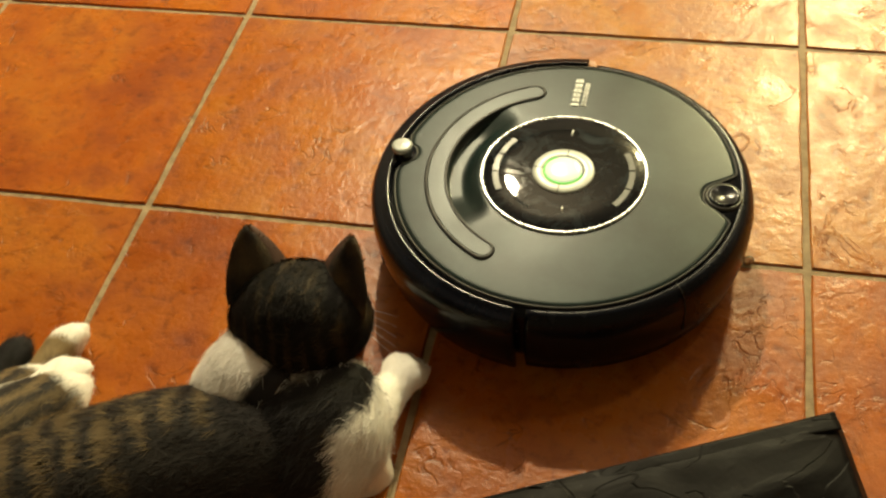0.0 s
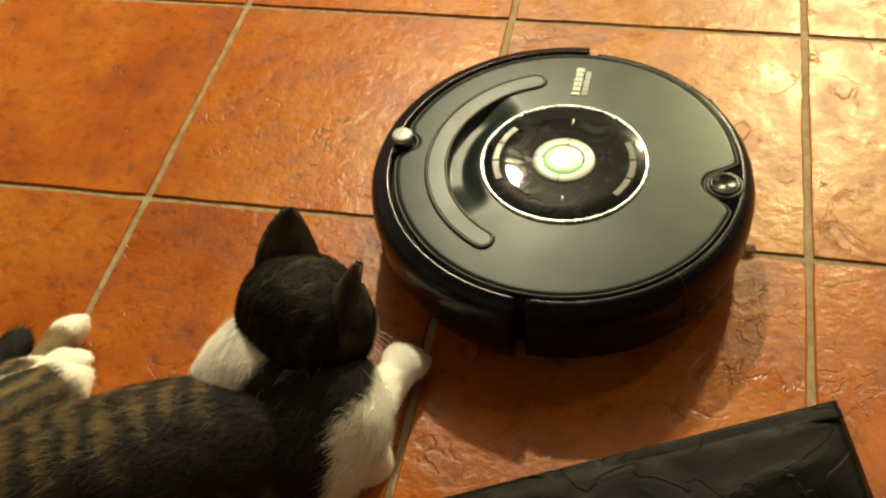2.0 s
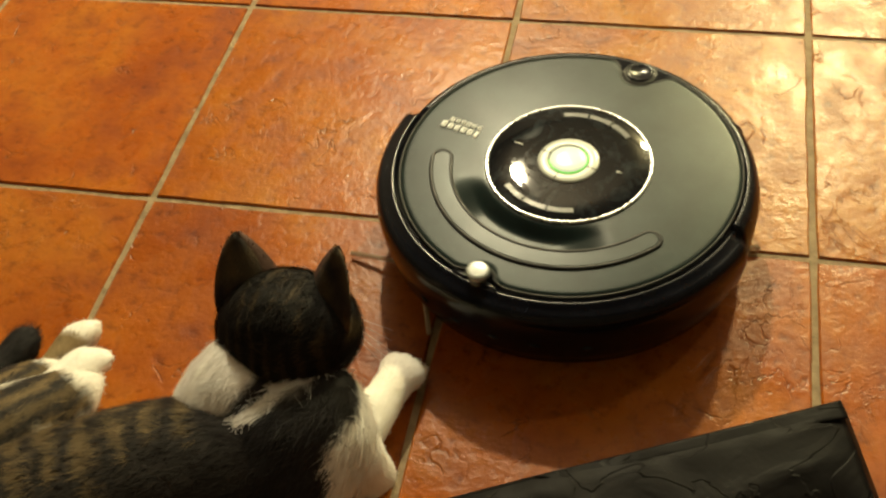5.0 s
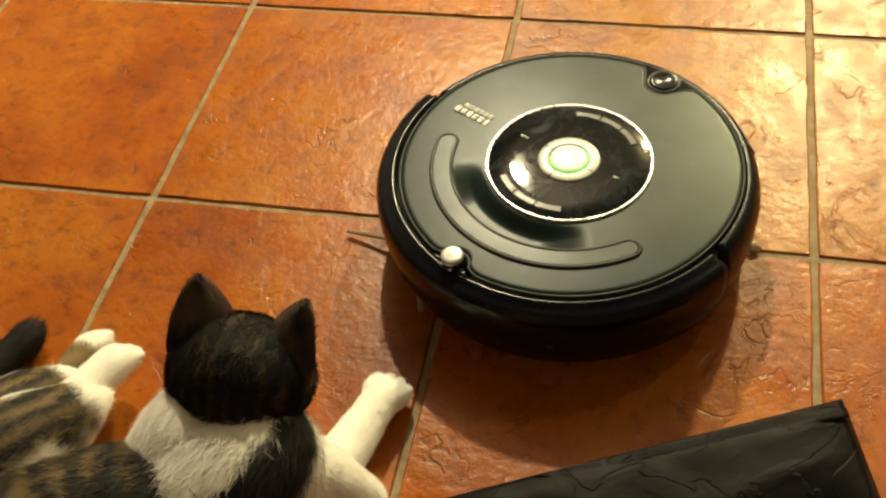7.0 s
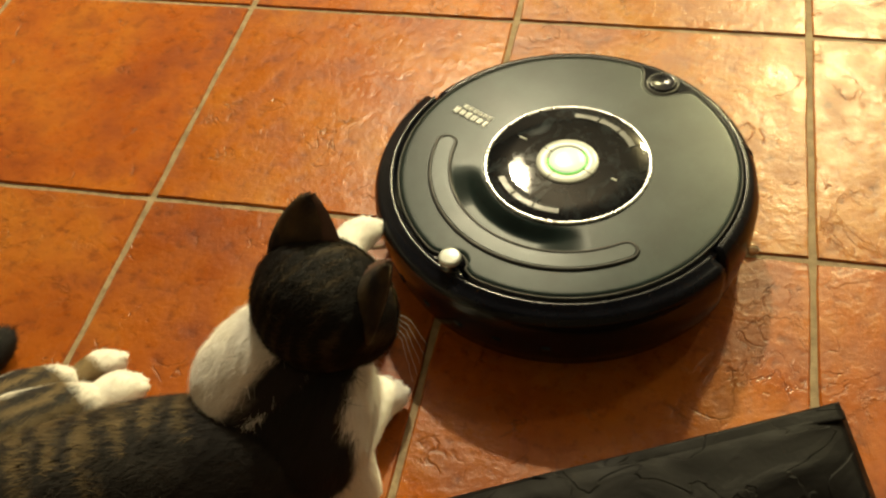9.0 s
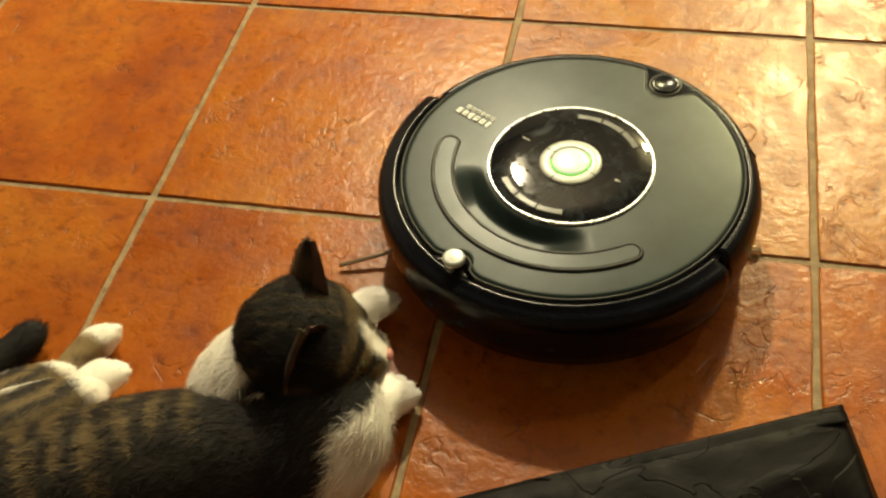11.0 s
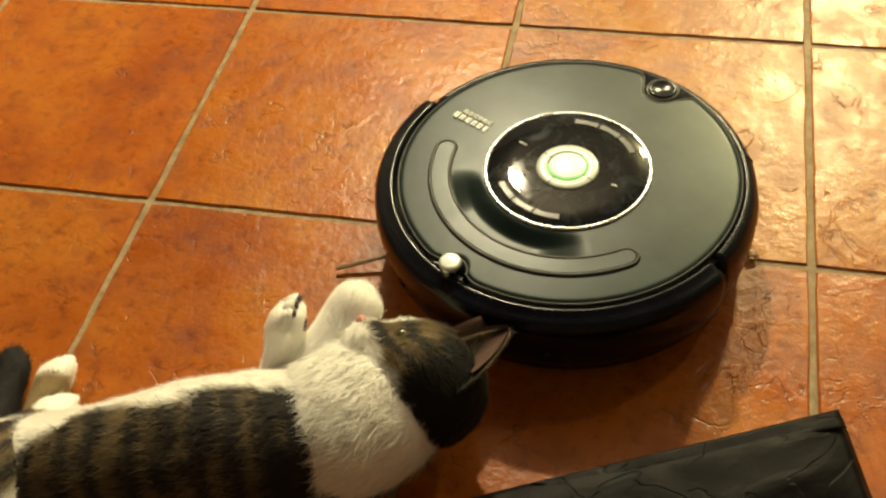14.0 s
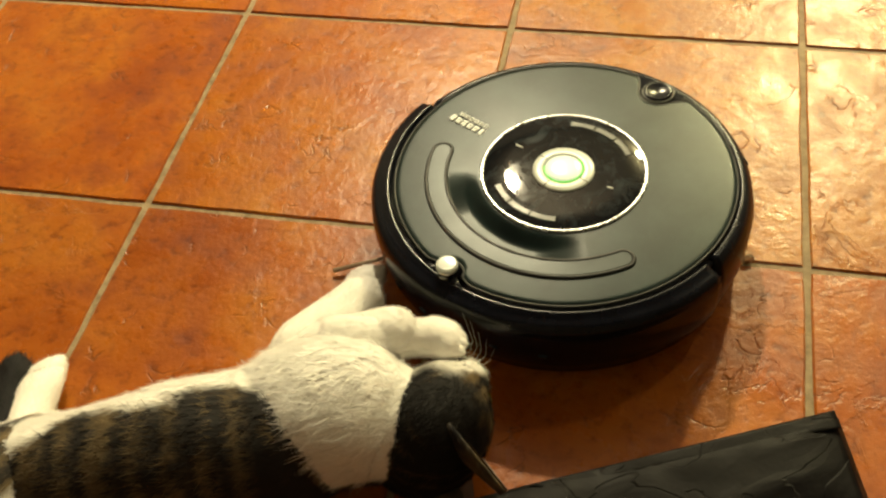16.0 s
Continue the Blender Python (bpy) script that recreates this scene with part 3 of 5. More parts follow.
def furred(name, verts, faces, coat, parent, strands, length, seed, flow=(-1, 0, 0), lump=0.0015, label="", lift=0.14):
    """A skin with its colours, and many short hairs leaning along the flow, as one mesh."""
    rnd = np.random.RandomState(seed)
    bm = bmesh.new()
    vs = [bm.verts.new(v) for v in verts]
    for f in faces:
        bm.faces.new([vs[i] for i in f])
    bmesh.ops.recalc_face_normals(bm, faces=bm.faces)
    bm.normal_update()
    if lump:
        moves = [v.normal * lump * (wob(v.co, 35, seed) + 0.6 * wob(v.co, 90, seed + 1)) for v in bm.verts]
        for v, d in zip(bm.verts, moves):
            v.co += d
    bmesh.ops.triangulate(bm, faces=bm.faces)
    bm.normal_update()
    bm.verts.index_update()
    co = np.array([v.co[:] for v in bm.verts])
    no = np.array([v.normal[:] for v in bm.verts])
    tri = np.array([[v.index for v in f.verts] for f in bm.faces])
    bm.free()
    a, b, c = co[tri[:, 0]], co[tri[:, 1]], co[tri[:, 2]]
    area = np.linalg.norm(np.cross(b - a, c - a), axis=1)
    pick = rnd.choice(len(tri), strands, p=area / area.sum())
    r1, r2 = np.sqrt(rnd.rand(strands, 1)), rnd.rand(strands, 1)
    w = (1 - r1, r1 * (1 - r2), r1 * r2)
    root = sum(w[i] * co[tri[pick, i]] for i in range(3))
    n = sum(w[i] * no[tri[pick, i]] for i in range(3))
    n /= np.linalg.norm(n, axis=1, keepdims=True) + 1e-9
    fl = np.array(flow, float)[None] + 0.35 * rnd.randn(strands, 3)
    fl -= n * (fl * n).sum(1, keepdims=True)
    fl /= np.linalg.norm(fl, axis=1, keepdims=True) + 1e-9
    side = np.cross(n, fl)
    ln = length * (0.6 + 0.7 * rnd.rand(strands, 1))
    wd = 0.00030 + 0.00020 * rnd.rand(strands, 1)
    tip = root + ln * (fl + n * lift * (0.4 + rnd.rand(strands, 1)))
    hair = np.stack([root + side * wd - n * 0.0003, root - side * wd - n * 0.0003, tip], 1).reshape(-1, 3)
    allv = np.concatenate([co, hair])
    base = len(co)
    hf = base + np.arange(strands * 3).reshape(-1, 3)
    mesh = bpy.data.meshes.new(name)
    mesh.from_pydata(allv.tolist(), [], tri.tolist() + hf.tolist())
    skin = [coat(Vector(p)) for p in co]
    tint = 0.86 + 0.30 * rnd.rand(strands)
    hairc = []
    for p, t in zip(root, tint):
        q = coat(Vector(p)) * float(t)
        hairc += [q * 0.97, q * 0.97, q * 1.12]
    data = np.ones((len(allv), 4), np.float32)
    data[:, :3] = np.clip(np.array([x[:] for x in skin + hairc]), 0, 1)
    att = mesh.attributes.new("coat", "FLOAT_COLOR", "POINT")
    att.data.foreach_set("color", data.ravel())
    normals = np.concatenate([no, np.repeat(n + 0.12 * rnd.randn(strands, 3), 3, axis=0)])
    normals /= np.linalg.norm(normals, axis=1, keepdims=True) + 1e-9
    mesh.shade_smooth()
    mesh.normals_split_custom_set_from_vertices(normals.tolist())
    mesh.materials.append(FUR)
    ob = new(name, mesh)
    ob.parent = parent
    if label:
        ob["label"] = label
    return ob


CAT_BASE = Vector((0.20, -0.30, 0.0))


def make_cat():
    cat = tagged(empty("cat", Matrix.Translation(CAT_BASE)), "brown tabby and white cat lying on the tiles", "cat")
    parts = {}
    # trunk: origin at the shoulders, reaching back to the hips
    v, f = loft_points([(0.062, 0.010, 0.010, 0.010, 0.0), (0.050, 0.036, 0.034, 0.036, 0.0), (0.018, 0.056, 0.053, 0.055, 0.0), (-0.06, 0.068, 0.062, 0.058, 0.0), (-0.13, 0.067, 0.066, 0.048, 0.0),
                        (-0.20, 0.058, 0.066, 0.048, 0.0), (-0.26, 0.048, 0.062, 0.046, 0.0), (-0.31, 0.036, 0.046, 0.036, 0.0), (-0.335, 0.010, 0.010, 0.010, 0.0)], 60, 48)
    parts["torso"] = furred("torso", v, f, coat_torso, cat, 30000, 0.011, 1, lift=0.2, label="tabby back and flank with a white belly")
    v, f = loft_points([(-0.075, 0.008, 0.008, 0.008, 0.0), (-0.065, 0.034, 0.034, 0.034, 0.0), (-0.03, 0.058, 0.054, 0.056, 0.0), (0.01, 0.062, 0.056, 0.060, 0.0), (0.045, 0.050, 0.046, 0.052, 0.002),
                        (0.066, 0.028, 0.026, 0.030, 0.004), (0.074, 0.006, 0.006, 0.006, 0.004)], 44, 44)
    parts["chest"] = furred("chest", v, f, coat_chest, cat, 11000, 0.015, 2, lift=0.22, label="fluffy white chest with a dark shoulder patch")
    v, f = loft_points([(-0.050, 0.010, 0.010, 0.010, 0.0), (-0.040, 0.040, 0.038, 0.040, 0.0), (0.0, 0.050, 0.047, 0.050, 0.0), (0.035, 0.042, 0.040, 0.042, 0.0), (0.050, 0.010, 0.010, 0.010, 0.0)], 28, 36)
    parts["neck"] = furred("neck", v, f, coat_neck, cat, 4500, 0.011, 3, label="white neck ruff")
    # head: nose along x, crown along z
    v, f = loft_points([(-0.056, 0.006, 0.006, 0.006, 0.0), (-0.050, 0.026, 0.024, 0.024, 0.0), (-0.030, 0.047, 0.040, 0.040, 0.0), (-0.004, 0.053, 0.045, 0.044, 0.0), (0.018, 0.050, 0.041, 0.042, -0.002),
                        (0.034, 0.038, 0.031, 0.034, -0.005), (0.046, 0.026, 0.020, 0.026, -0.009), (0.056, 0.019, 0.014, 0.019, -0.012), (0.062, 0.006, 0.005, 0.006, -0.012)], 48, 44)
    head = parts["head"] = furred("head", v, f, coat_head, cat, 15000, 0.0075, 4, label="dark tabby head with a white muzzle", lift=0.25)
    for s in (-1, 1):
        # a cupped ear: outer shell and inner skin
        vs, fs = [], []
        rows, cols = 12, 11
        for i in range(rows):
            u = i / (rows - 1)
            half = 0.0255 * (1 - u**1.7) ** 0.85 + 0.0014
            turn = radians(30 * s)
            for j in range(cols):
                w = 2 * j / (cols - 1) - 1
                x, y = -0.013 * (1 - w * w) * (1 - 0.75 * u), w * half
                vs.append((-0.004 - 0.008 * u + x * math.cos(turn) - y * math.sin(turn), s * (0.0292 + 0.0110 * u) + x * math.sin(turn) + y * math.cos(turn), 0.018 + 0.053 * u - 0.008 * abs(w) * (1 - u)))
        for i in range(rows - 1):
            for j in range(cols - 1):
                q = i * cols + j
                fs.append((q, q + 1, q + cols + 1, q + cols))
        n0 = len(vs)
        vs += [(x + 0.0022, y * 1.0, z) for x, y, z in vs]
        fs += [tuple(n0 + k for k in reversed(q)) for q in fs]
        edge = [j for j in range(cols)] + [i * cols + cols - 1 for i in range(1, rows)] + [(rows - 1) * cols + j for j in range(cols - 2, -1, -1)] + [i * cols for i in range(rows - 2, 0, -1)]
        for k in range(len(edge)):
            p, q = edge[k], edge[(k + 1) % len(edge)]
            fs.append((p, n0 + p, n0 + q, q))
        ear = furred("ear", vs, fs, coat_ear, head, 1500, 0.005, 20 + s, flow=(-0.2, 0, 1), lump=0.0, label="upright dark ear")
        bm = bmesh.new()
        inner = [bm.verts.new((x * 0.9 + 0.0010, y * 0.88 + 0.12 * s * 0.034, 0.034 + (z - 0.018) * 0.72)) for x, y, z in vs[n0:]]
        for q in fs[: (rows - 1) * (cols - 1)]:
            bm.faces.new([inner[k] for k in q])
        part("ear_lining", bm, EAR_SKIN, ear)
        bm = bmesh.new()
        bmesh.ops.create_uvsphere(bm, u_segments=20, v_segments=12, radius=0.0085)
        bm.transform(Matrix.Translation((0.034, s * 0.0225, 0.008)))
        part("eye", bm, EYE, head)
        for i in range(5):
            b0 = Vector((0.050, s * 0.013, -0.014 - 0.002 * i))
            part("whisker", tube(bmesh.new(), [b0, b0 + Vector((0.004, s * 0.025, 0.004 - 0.003 * i)), b0 + Vector((-0.004, s * 0.052, 0.003 - 0.007 * i))], lambda u: 0.00016 - 0.00010 * u, 5), WHISKER, head)
    bm = bmesh.new()
    bmesh.ops.create_icosphere(bm, subdivisions=3, radius=1)
    bm.transform(Matrix.Translation((0.0605, 0, -0.0050)) @ Matrix.Diagonal((0.0040, 0.0062, 0.0042, 1)))
    part("nose", bm, NOSE_SKIN, head)
    # forelegs: upper arm from the shoulder; forearm ends at the paw's tip, its origin
    for name, seed in (("left", 5), ("right", 6)):
        v, f = loft_points([(-0.022, 0.006, 0.006, 0.006, 0), (-0.014, 0.022, 0.024, 0.024, 0), (0.01, 0.030, 0.032, 0.032, 0), (0.05, 0.025, 0.026, 0.026, 0), (0.085, 0.019, 0.020, 0.020, 0), (0.098, 0.006, 0.006, 0.006, 0)], 30, 28)
        parts[name + "_upper_arm"] = furred("upper_arm", v, f, coat_white, cat, 3200, 0.008, seed, flow=(1, 0, 0))
        v, f = loft_points([(-0.112, 0.006, 0.006, 0.006, 0), (-0.104, 0.019, 0.019, 0.019, 0), (-0.078, 0.0190, 0.0190, 0.0190, 0), (-0.050, 0.0165, 0.0165, 0.0165, 0), (-0.032, 0.0165, 0.016, 0.014, 0), (-0.018, 0.0195, 0.0165, 0.013, -0.001),
                            (-0.006, 0.0175, 0.012, 0.011, -0.002), (0.0, 0.006, 0.004, 0.004, -0.004)], 40, 28)
        arm = parts[name + "_forearm"] = furred("forearm", v, f, coat_white, cat, 3600, 0.0055, seed + 10, flow=(1, 0, 0), lift=0.22, label="white foreleg with its paw")
        for k in range(4):
            toe, tf = loft_points([(-0.020, 0.002, 0.002, 0.002, 0), (-0.014, 0.0052, 0.0055, 0.005, 0), (-0.004, 0.0058, 0.0060, 0.005, 0), (0.003, 0.0046, 0.0045, 0.004, -0.001), (0.006, 0.001, 0.001, 0.001, -0.002)], 14, 14)
            dy, dx = (k - 1.5) * 0.0088, -0.0035 * abs(k - 1.5)
            toe = [(x + dx, y + dy, z - 0.001) for x, y, z in toe]
            furred("toe", toe, tf, coat_white, arm, 110, 0.004, 40 + k, flow=(1, 0, 0), lump=0.0, lift=0.2)
        bm = bmesh.new()
        for dx, dy, r in ((-0.018, 0, 0.0075), (-0.003, -0.0125, 0.0036), (0.001, -0.0043, 0.0038), (0.001, 0.0043, 0.0038), (-0.003, 0.0125, 0.0036)):
            bmesh.ops.create_icosphere(bm, subdivisions=2, radius=r, matrix=Matrix.Translation((dx, dy, -0.0115 if r > 0.005 else -0.0062)) @ Matrix.Diagonal((1, 1, 0.5, 1)))
        part("paw_pad", bm, PAD, arm)
    # hind legs
    for name, seed, coat in (("left", 7, coat_white_foot), ("right", 8, coat_foot)):
        v, f = loft_points([(-0.05, 0.008, 0.008, 0.008, 0), (-0.042, 0.030, 0.032, 0.032, 0), (-0.01, 0.044, 0.048, 0.048, 0), (0.03, 0.038, 0.042, 0.042, 0), (0.07, 0.024, 0.026, 0.026, 0), (0.095, 0.006, 0.006, 0.006, 0)], 36, 32)
        parts[name + "_thigh"] = furred("thigh", v, f, coat_thigh, cat, 6000, 0.009, seed, flow=(1, 0, 0), label="striped tabby thigh")
        v, f = loft_points([(-0.135, 0.006, 0.006, 0.006, 0), (-0.125, 0.017, 0.018, 0.018, 0), (-0.085, 0.0155, 0.016, 0.016, 0), (-0.045, 0.0160, 0.0160, 0.015, 0), (-0.020, 0.0195, 0.0165, 0.014, 0), (-0.006, 0.0175, 0.012, 0.011, -0.002), (0.0, 0.006, 0.004, 0.004, -0.003)], 36, 26)
        foot = parts[name + "_foot"] = furred("hind_foot", v, f, coat, cat, 2600, 0.006, seed + 10, flow=(1, 0, 0), lift=0.22, label="white-toed hind foot")
        for k in range(4):
            toe, tf = loft_points([(-0.020, 0.002, 0.002, 0.002, 0), (-0.014, 0.0052, 0.0055, 0.005, 0), (-0.004, 0.0058, 0.0060, 0.005, 0), (0.003, 0.0046, 0.0045, 0.004, -0.001), (0.006, 0.001, 0.001, 0.001, -0.002)], 14, 14)
            dy, dx = (k - 1.5) * 0.0088, -0.0035 * abs(k - 1.5)
            furred("toe", [(x + dx, y + dy, z - 0.001) for x, y, z in toe], tf, coat_white, foot, 110, 0.004, 50 + k, flow=(1, 0, 0), lump=0.0, lift=0.2)
    v, f = loft_points([(-0.20, 0.004, 0.004, 0.004, 0), (-0.19, 0.013, 0.013, 0.013, 0), (-0.10, 0.0145, 0.0145, 0.0145, 0), (-0.03, 0.0155, 0.0155, 0.0155, 0), (-0.008, 0.0125, 0.0125, 0.0125, 0), (0.002, 0.003, 0.003, 0.003, 0)], 36, 24)
    parts["tail"] = furred("tail", v, f, coat_tail, cat, 5000, 0.011, 9, flow=(1, 0, 0), label="black tail tip")
    return cat, parts


cat_thing, cat_parts = make_cat()


# ---- floor tiles ----
def tile_mesh(seed):
    rnd = random.Random(seed)
    half = PITCH / 2 - 0.0024
    n = 10
    pts = []
    for side in range(4):
        for i in range(n):
            u = -half + 2 * half * i / n
            w = half - 0.0002 - 0.0014 * rnd.random() ** 2
            if i == 0:
                u, w = -half + 0.0015, half - 0.0012
            p = Vector((u, -w))
            pts.append((Matrix.Rotation(side * math.pi / 2, 2) @ p))
    bm = slab(bmesh.new(), pts, -0.008, 0.0, 0.0016)
    mesh = bpy.data.meshes.new("tile")
    bmesh.ops.recalc_face_normals(bm, faces=bm.faces)
    bm.to_mesh(mesh)
    bm.free()
    mesh.materials.append(TILE)
    return mesh


def lay_tiles():
    meshes = [tile_mesh(s) for s in range(5)]
    rnd = random.Random(11)
    for i in range(-6, 8):
        for j in range(-6, 10):
            x, y = (i + 0.5) * PITCH, (j + 0.5) * PITCH
            if not (X0 < x - PITCH / 2 and x + PITCH / 2 < X1 and Y0 < y - PITCH / 2 and y + PITCH / 2 < Y1):
                continue
            ob = new("tile", meshes[rnd.randrange(5)])
            ob.matrix_world = pose(x, y, rnd.uniform(-0.0004, 0.0), rnd.uniform(-0.1, 0.1), rnd.uniform(-0.1, 0.1), 90 * rnd.randrange(4))
            ob.parent = floor
            # fired ochre to red by batch; 0.34 paints bright lamplight into the right-hand tiles
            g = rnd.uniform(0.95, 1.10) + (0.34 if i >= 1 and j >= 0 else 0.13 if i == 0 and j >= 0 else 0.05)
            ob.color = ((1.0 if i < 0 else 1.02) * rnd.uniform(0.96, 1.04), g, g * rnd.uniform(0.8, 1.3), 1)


lay_tiles()


# ---- what moves ----
def motions():
    hold = lambda deg: pose(FLOOR_C[0], FLOOR_C[1], 0, 0, 0, deg)
    walk(vacuum, [(0.0, hold(175.8)), (2.2, hold(175.6)), (2.4, hold(167)), (2.6, hold(145)), (2.8, hold(123.5)), (3.0, hold(102)), (3.2, hold(80.5)), (3.4, hold(59)),
                  (3.6, hold(37.5)), (3.8, hold(16)), (4.0, hold(-5.0)), (4.2, hold(-26.3)), (4.6, hold(-69)), (4.95, hold(-106)), (5.15, hold(-120)), (5.3, hold(-122.2)), (16.0, hold(-122.2))])
    spin = lambda deg: pose(0.115, -0.090, 0, 0, 0, deg)
    walk(side_brush, [(0.0, spin(22)), (4.4, spin(22)), (5.4, spin(50)), (8.3, spin(48)), (9.6, spin(83)), (16.0, spin(81))])
    walk(cat_parts["torso"], [
        (0, bone((0.0255, -0.0044, 0.0700), (0.1159, 0.0382, 0.0743), (0.1696, -0.5777, 0.8000))),
        (4.2, bone((0.0255, -0.0044, 0.0700), (0.1159, 0.0382, 0.0743), (0.1696, -0.5777, 0.8000))),
        (6.3, bone((-0.0116, -0.0659, 0.0700), (0.0763, -0.0186, 0.0753), (0.1005, -0.4898, 0.8500))),
        (8.35, bone((-0.0116, -0.0659, 0.0700), (0.0763, -0.0186, 0.0753), (0.1005, -0.4898, 0.8500))),
        (8.7, bone((0.0181, -0.0307, 0.0750), (0.1096, 0.0090, 0.0820), (0.1005, -0.4898, 0.8500))),
        (10.8, bone((0.0139, -0.0184, 0.0700), (0.1055, 0.0216, 0.0746), (0.1696, -0.5777, 0.8000))),
        (11.8, bone((0.0139, -0.0184, 0.0700), (0.1055, 0.0216, 0.0746), (0.1696, -0.5777, 0.8000))),
        (12.2, bone((0.0048, 0.0015, 0.0720), (0.0929, 0.0485, 0.0775), (0.1408, -0.6857, 0.7000))),
        (12.5, bone((-0.0021, 0.0216, 0.0750), (0.0842, 0.0716, 0.0816), (0.1609, -0.7837, 0.6000))),
        (12.8, bone((0.0582, 0.0015, 0.0720), (0.1554, 0.0245, 0.0764), (0.1950, -0.9502, 0.1000))),
        (13.2, bone((0.0638, -0.0084, 0.0700), (0.1610, 0.0147, 0.0737), (0.1910, -0.9306, -0.2000))),
        (14, bone((0.0528, 0.0083, 0.0700), (0.1485, 0.0372, 0.0738), (0.1870, -0.9110, -0.2500))),
        (14.5, bone((0.0441, 0.0106, 0.0700), (0.1392, 0.0413, 0.0739), (0.1850, -0.9012, -0.2800))),
        (16, bone((0.0424, 0.0117, 0.0700), (0.1370, 0.0437, 0.0739), (0.1850, -0.9012, -0.2800))),
    ])
    walk(cat_parts["chest"], [
        (0, bone((0.0600, 0.0194, 0.0680), (0.1225, 0.0916, 0.0979), (0.5187, 0.2086, 0.8500))),
        (4.2, bone((0.0600, 0.0194, 0.0680), (0.1225, 0.0916, 0.0979), (0.5187, 0.2086, 0.8500))),
        (6.3, bone((0.0240, -0.0406, 0.0780), (0.0640, 0.0440, 0.1133), (0.7636, 0.2588, 0.6000))),
        (8.35, bone((0.0240, -0.0406, 0.0780), (0.0640, 0.0440, 0.1133), (0.7636, 0.2588, 0.6000))),
        (8.7, bone((0.0538, 0.0219, 0.0850), (0.0842, 0.0929, 0.1485), (0.5187, 0.2086, 0.8500))),
        (10.8, bone((0.0558, 0.0100, 0.0700), (0.1221, 0.0812, 0.0933), (0.5187, 0.2086, 0.8500))),
        (11.8, bone((0.0549, 0.0168, 0.0720), (0.1178, 0.0874, 0.1045), (0.5187, 0.2086, 0.8500))),
        (12, bone((0.0513, 0.0377, 0.0800), (0.1032, 0.1205, 0.1014), (-0.0175, -0.4119, 0.8000))),
        (12.2, bone((0.0358, 0.0642, 0.0800), (0.1225, 0.1102, 0.0992), (0.2011, -0.9796, 0.1500))),
        (12.5, bone((0.0484, 0.0744, 0.0800), (0.1382, 0.1175, 0.0881), (0.1709, -0.8326, -0.5000))),
        (12.8, bone((0.0958, 0.0582, 0.0750), (0.1765, 0.1173, 0.0750), (0.1508, -0.7347, -0.6500))),
        (13.2, bone((0.0985, 0.0492, 0.0720), (0.1830, 0.1024, 0.0770), (0.1408, -0.6857, -0.7000))),
        (13.6, bone((0.1020, 0.0387, 0.0720), (0.1840, 0.0957, 0.0766), (0.1408, -0.6857, -0.7000))),
        (14, bone((0.0946, 0.0336, 0.0720), (0.1700, 0.0990, 0.0776), (0.1408, -0.6857, -0.7000))),
        (14.5, bone((0.0784, 0.0581, 0.0750), (0.1544, 0.1231, 0.0750), (0.1508, -0.7347, -0.6500))),
        (15, bone((0.0743, 0.0542, 0.0750), (0.1524, 0.1166, 0.0750), (0.1508, -0.7347, -0.6500))),
        (15.5, bone((0.0749, 0.0474, 0.0750), (0.1686, 0.0823, 0.0750), (0.1508, -0.7347, -0.6500))),
        (16, bone((0.0756, 0.0387, 0.0750), (0.1713, 0.0677, 0.0750), (0.1508, -0.7347, -0.6500))),
    ])
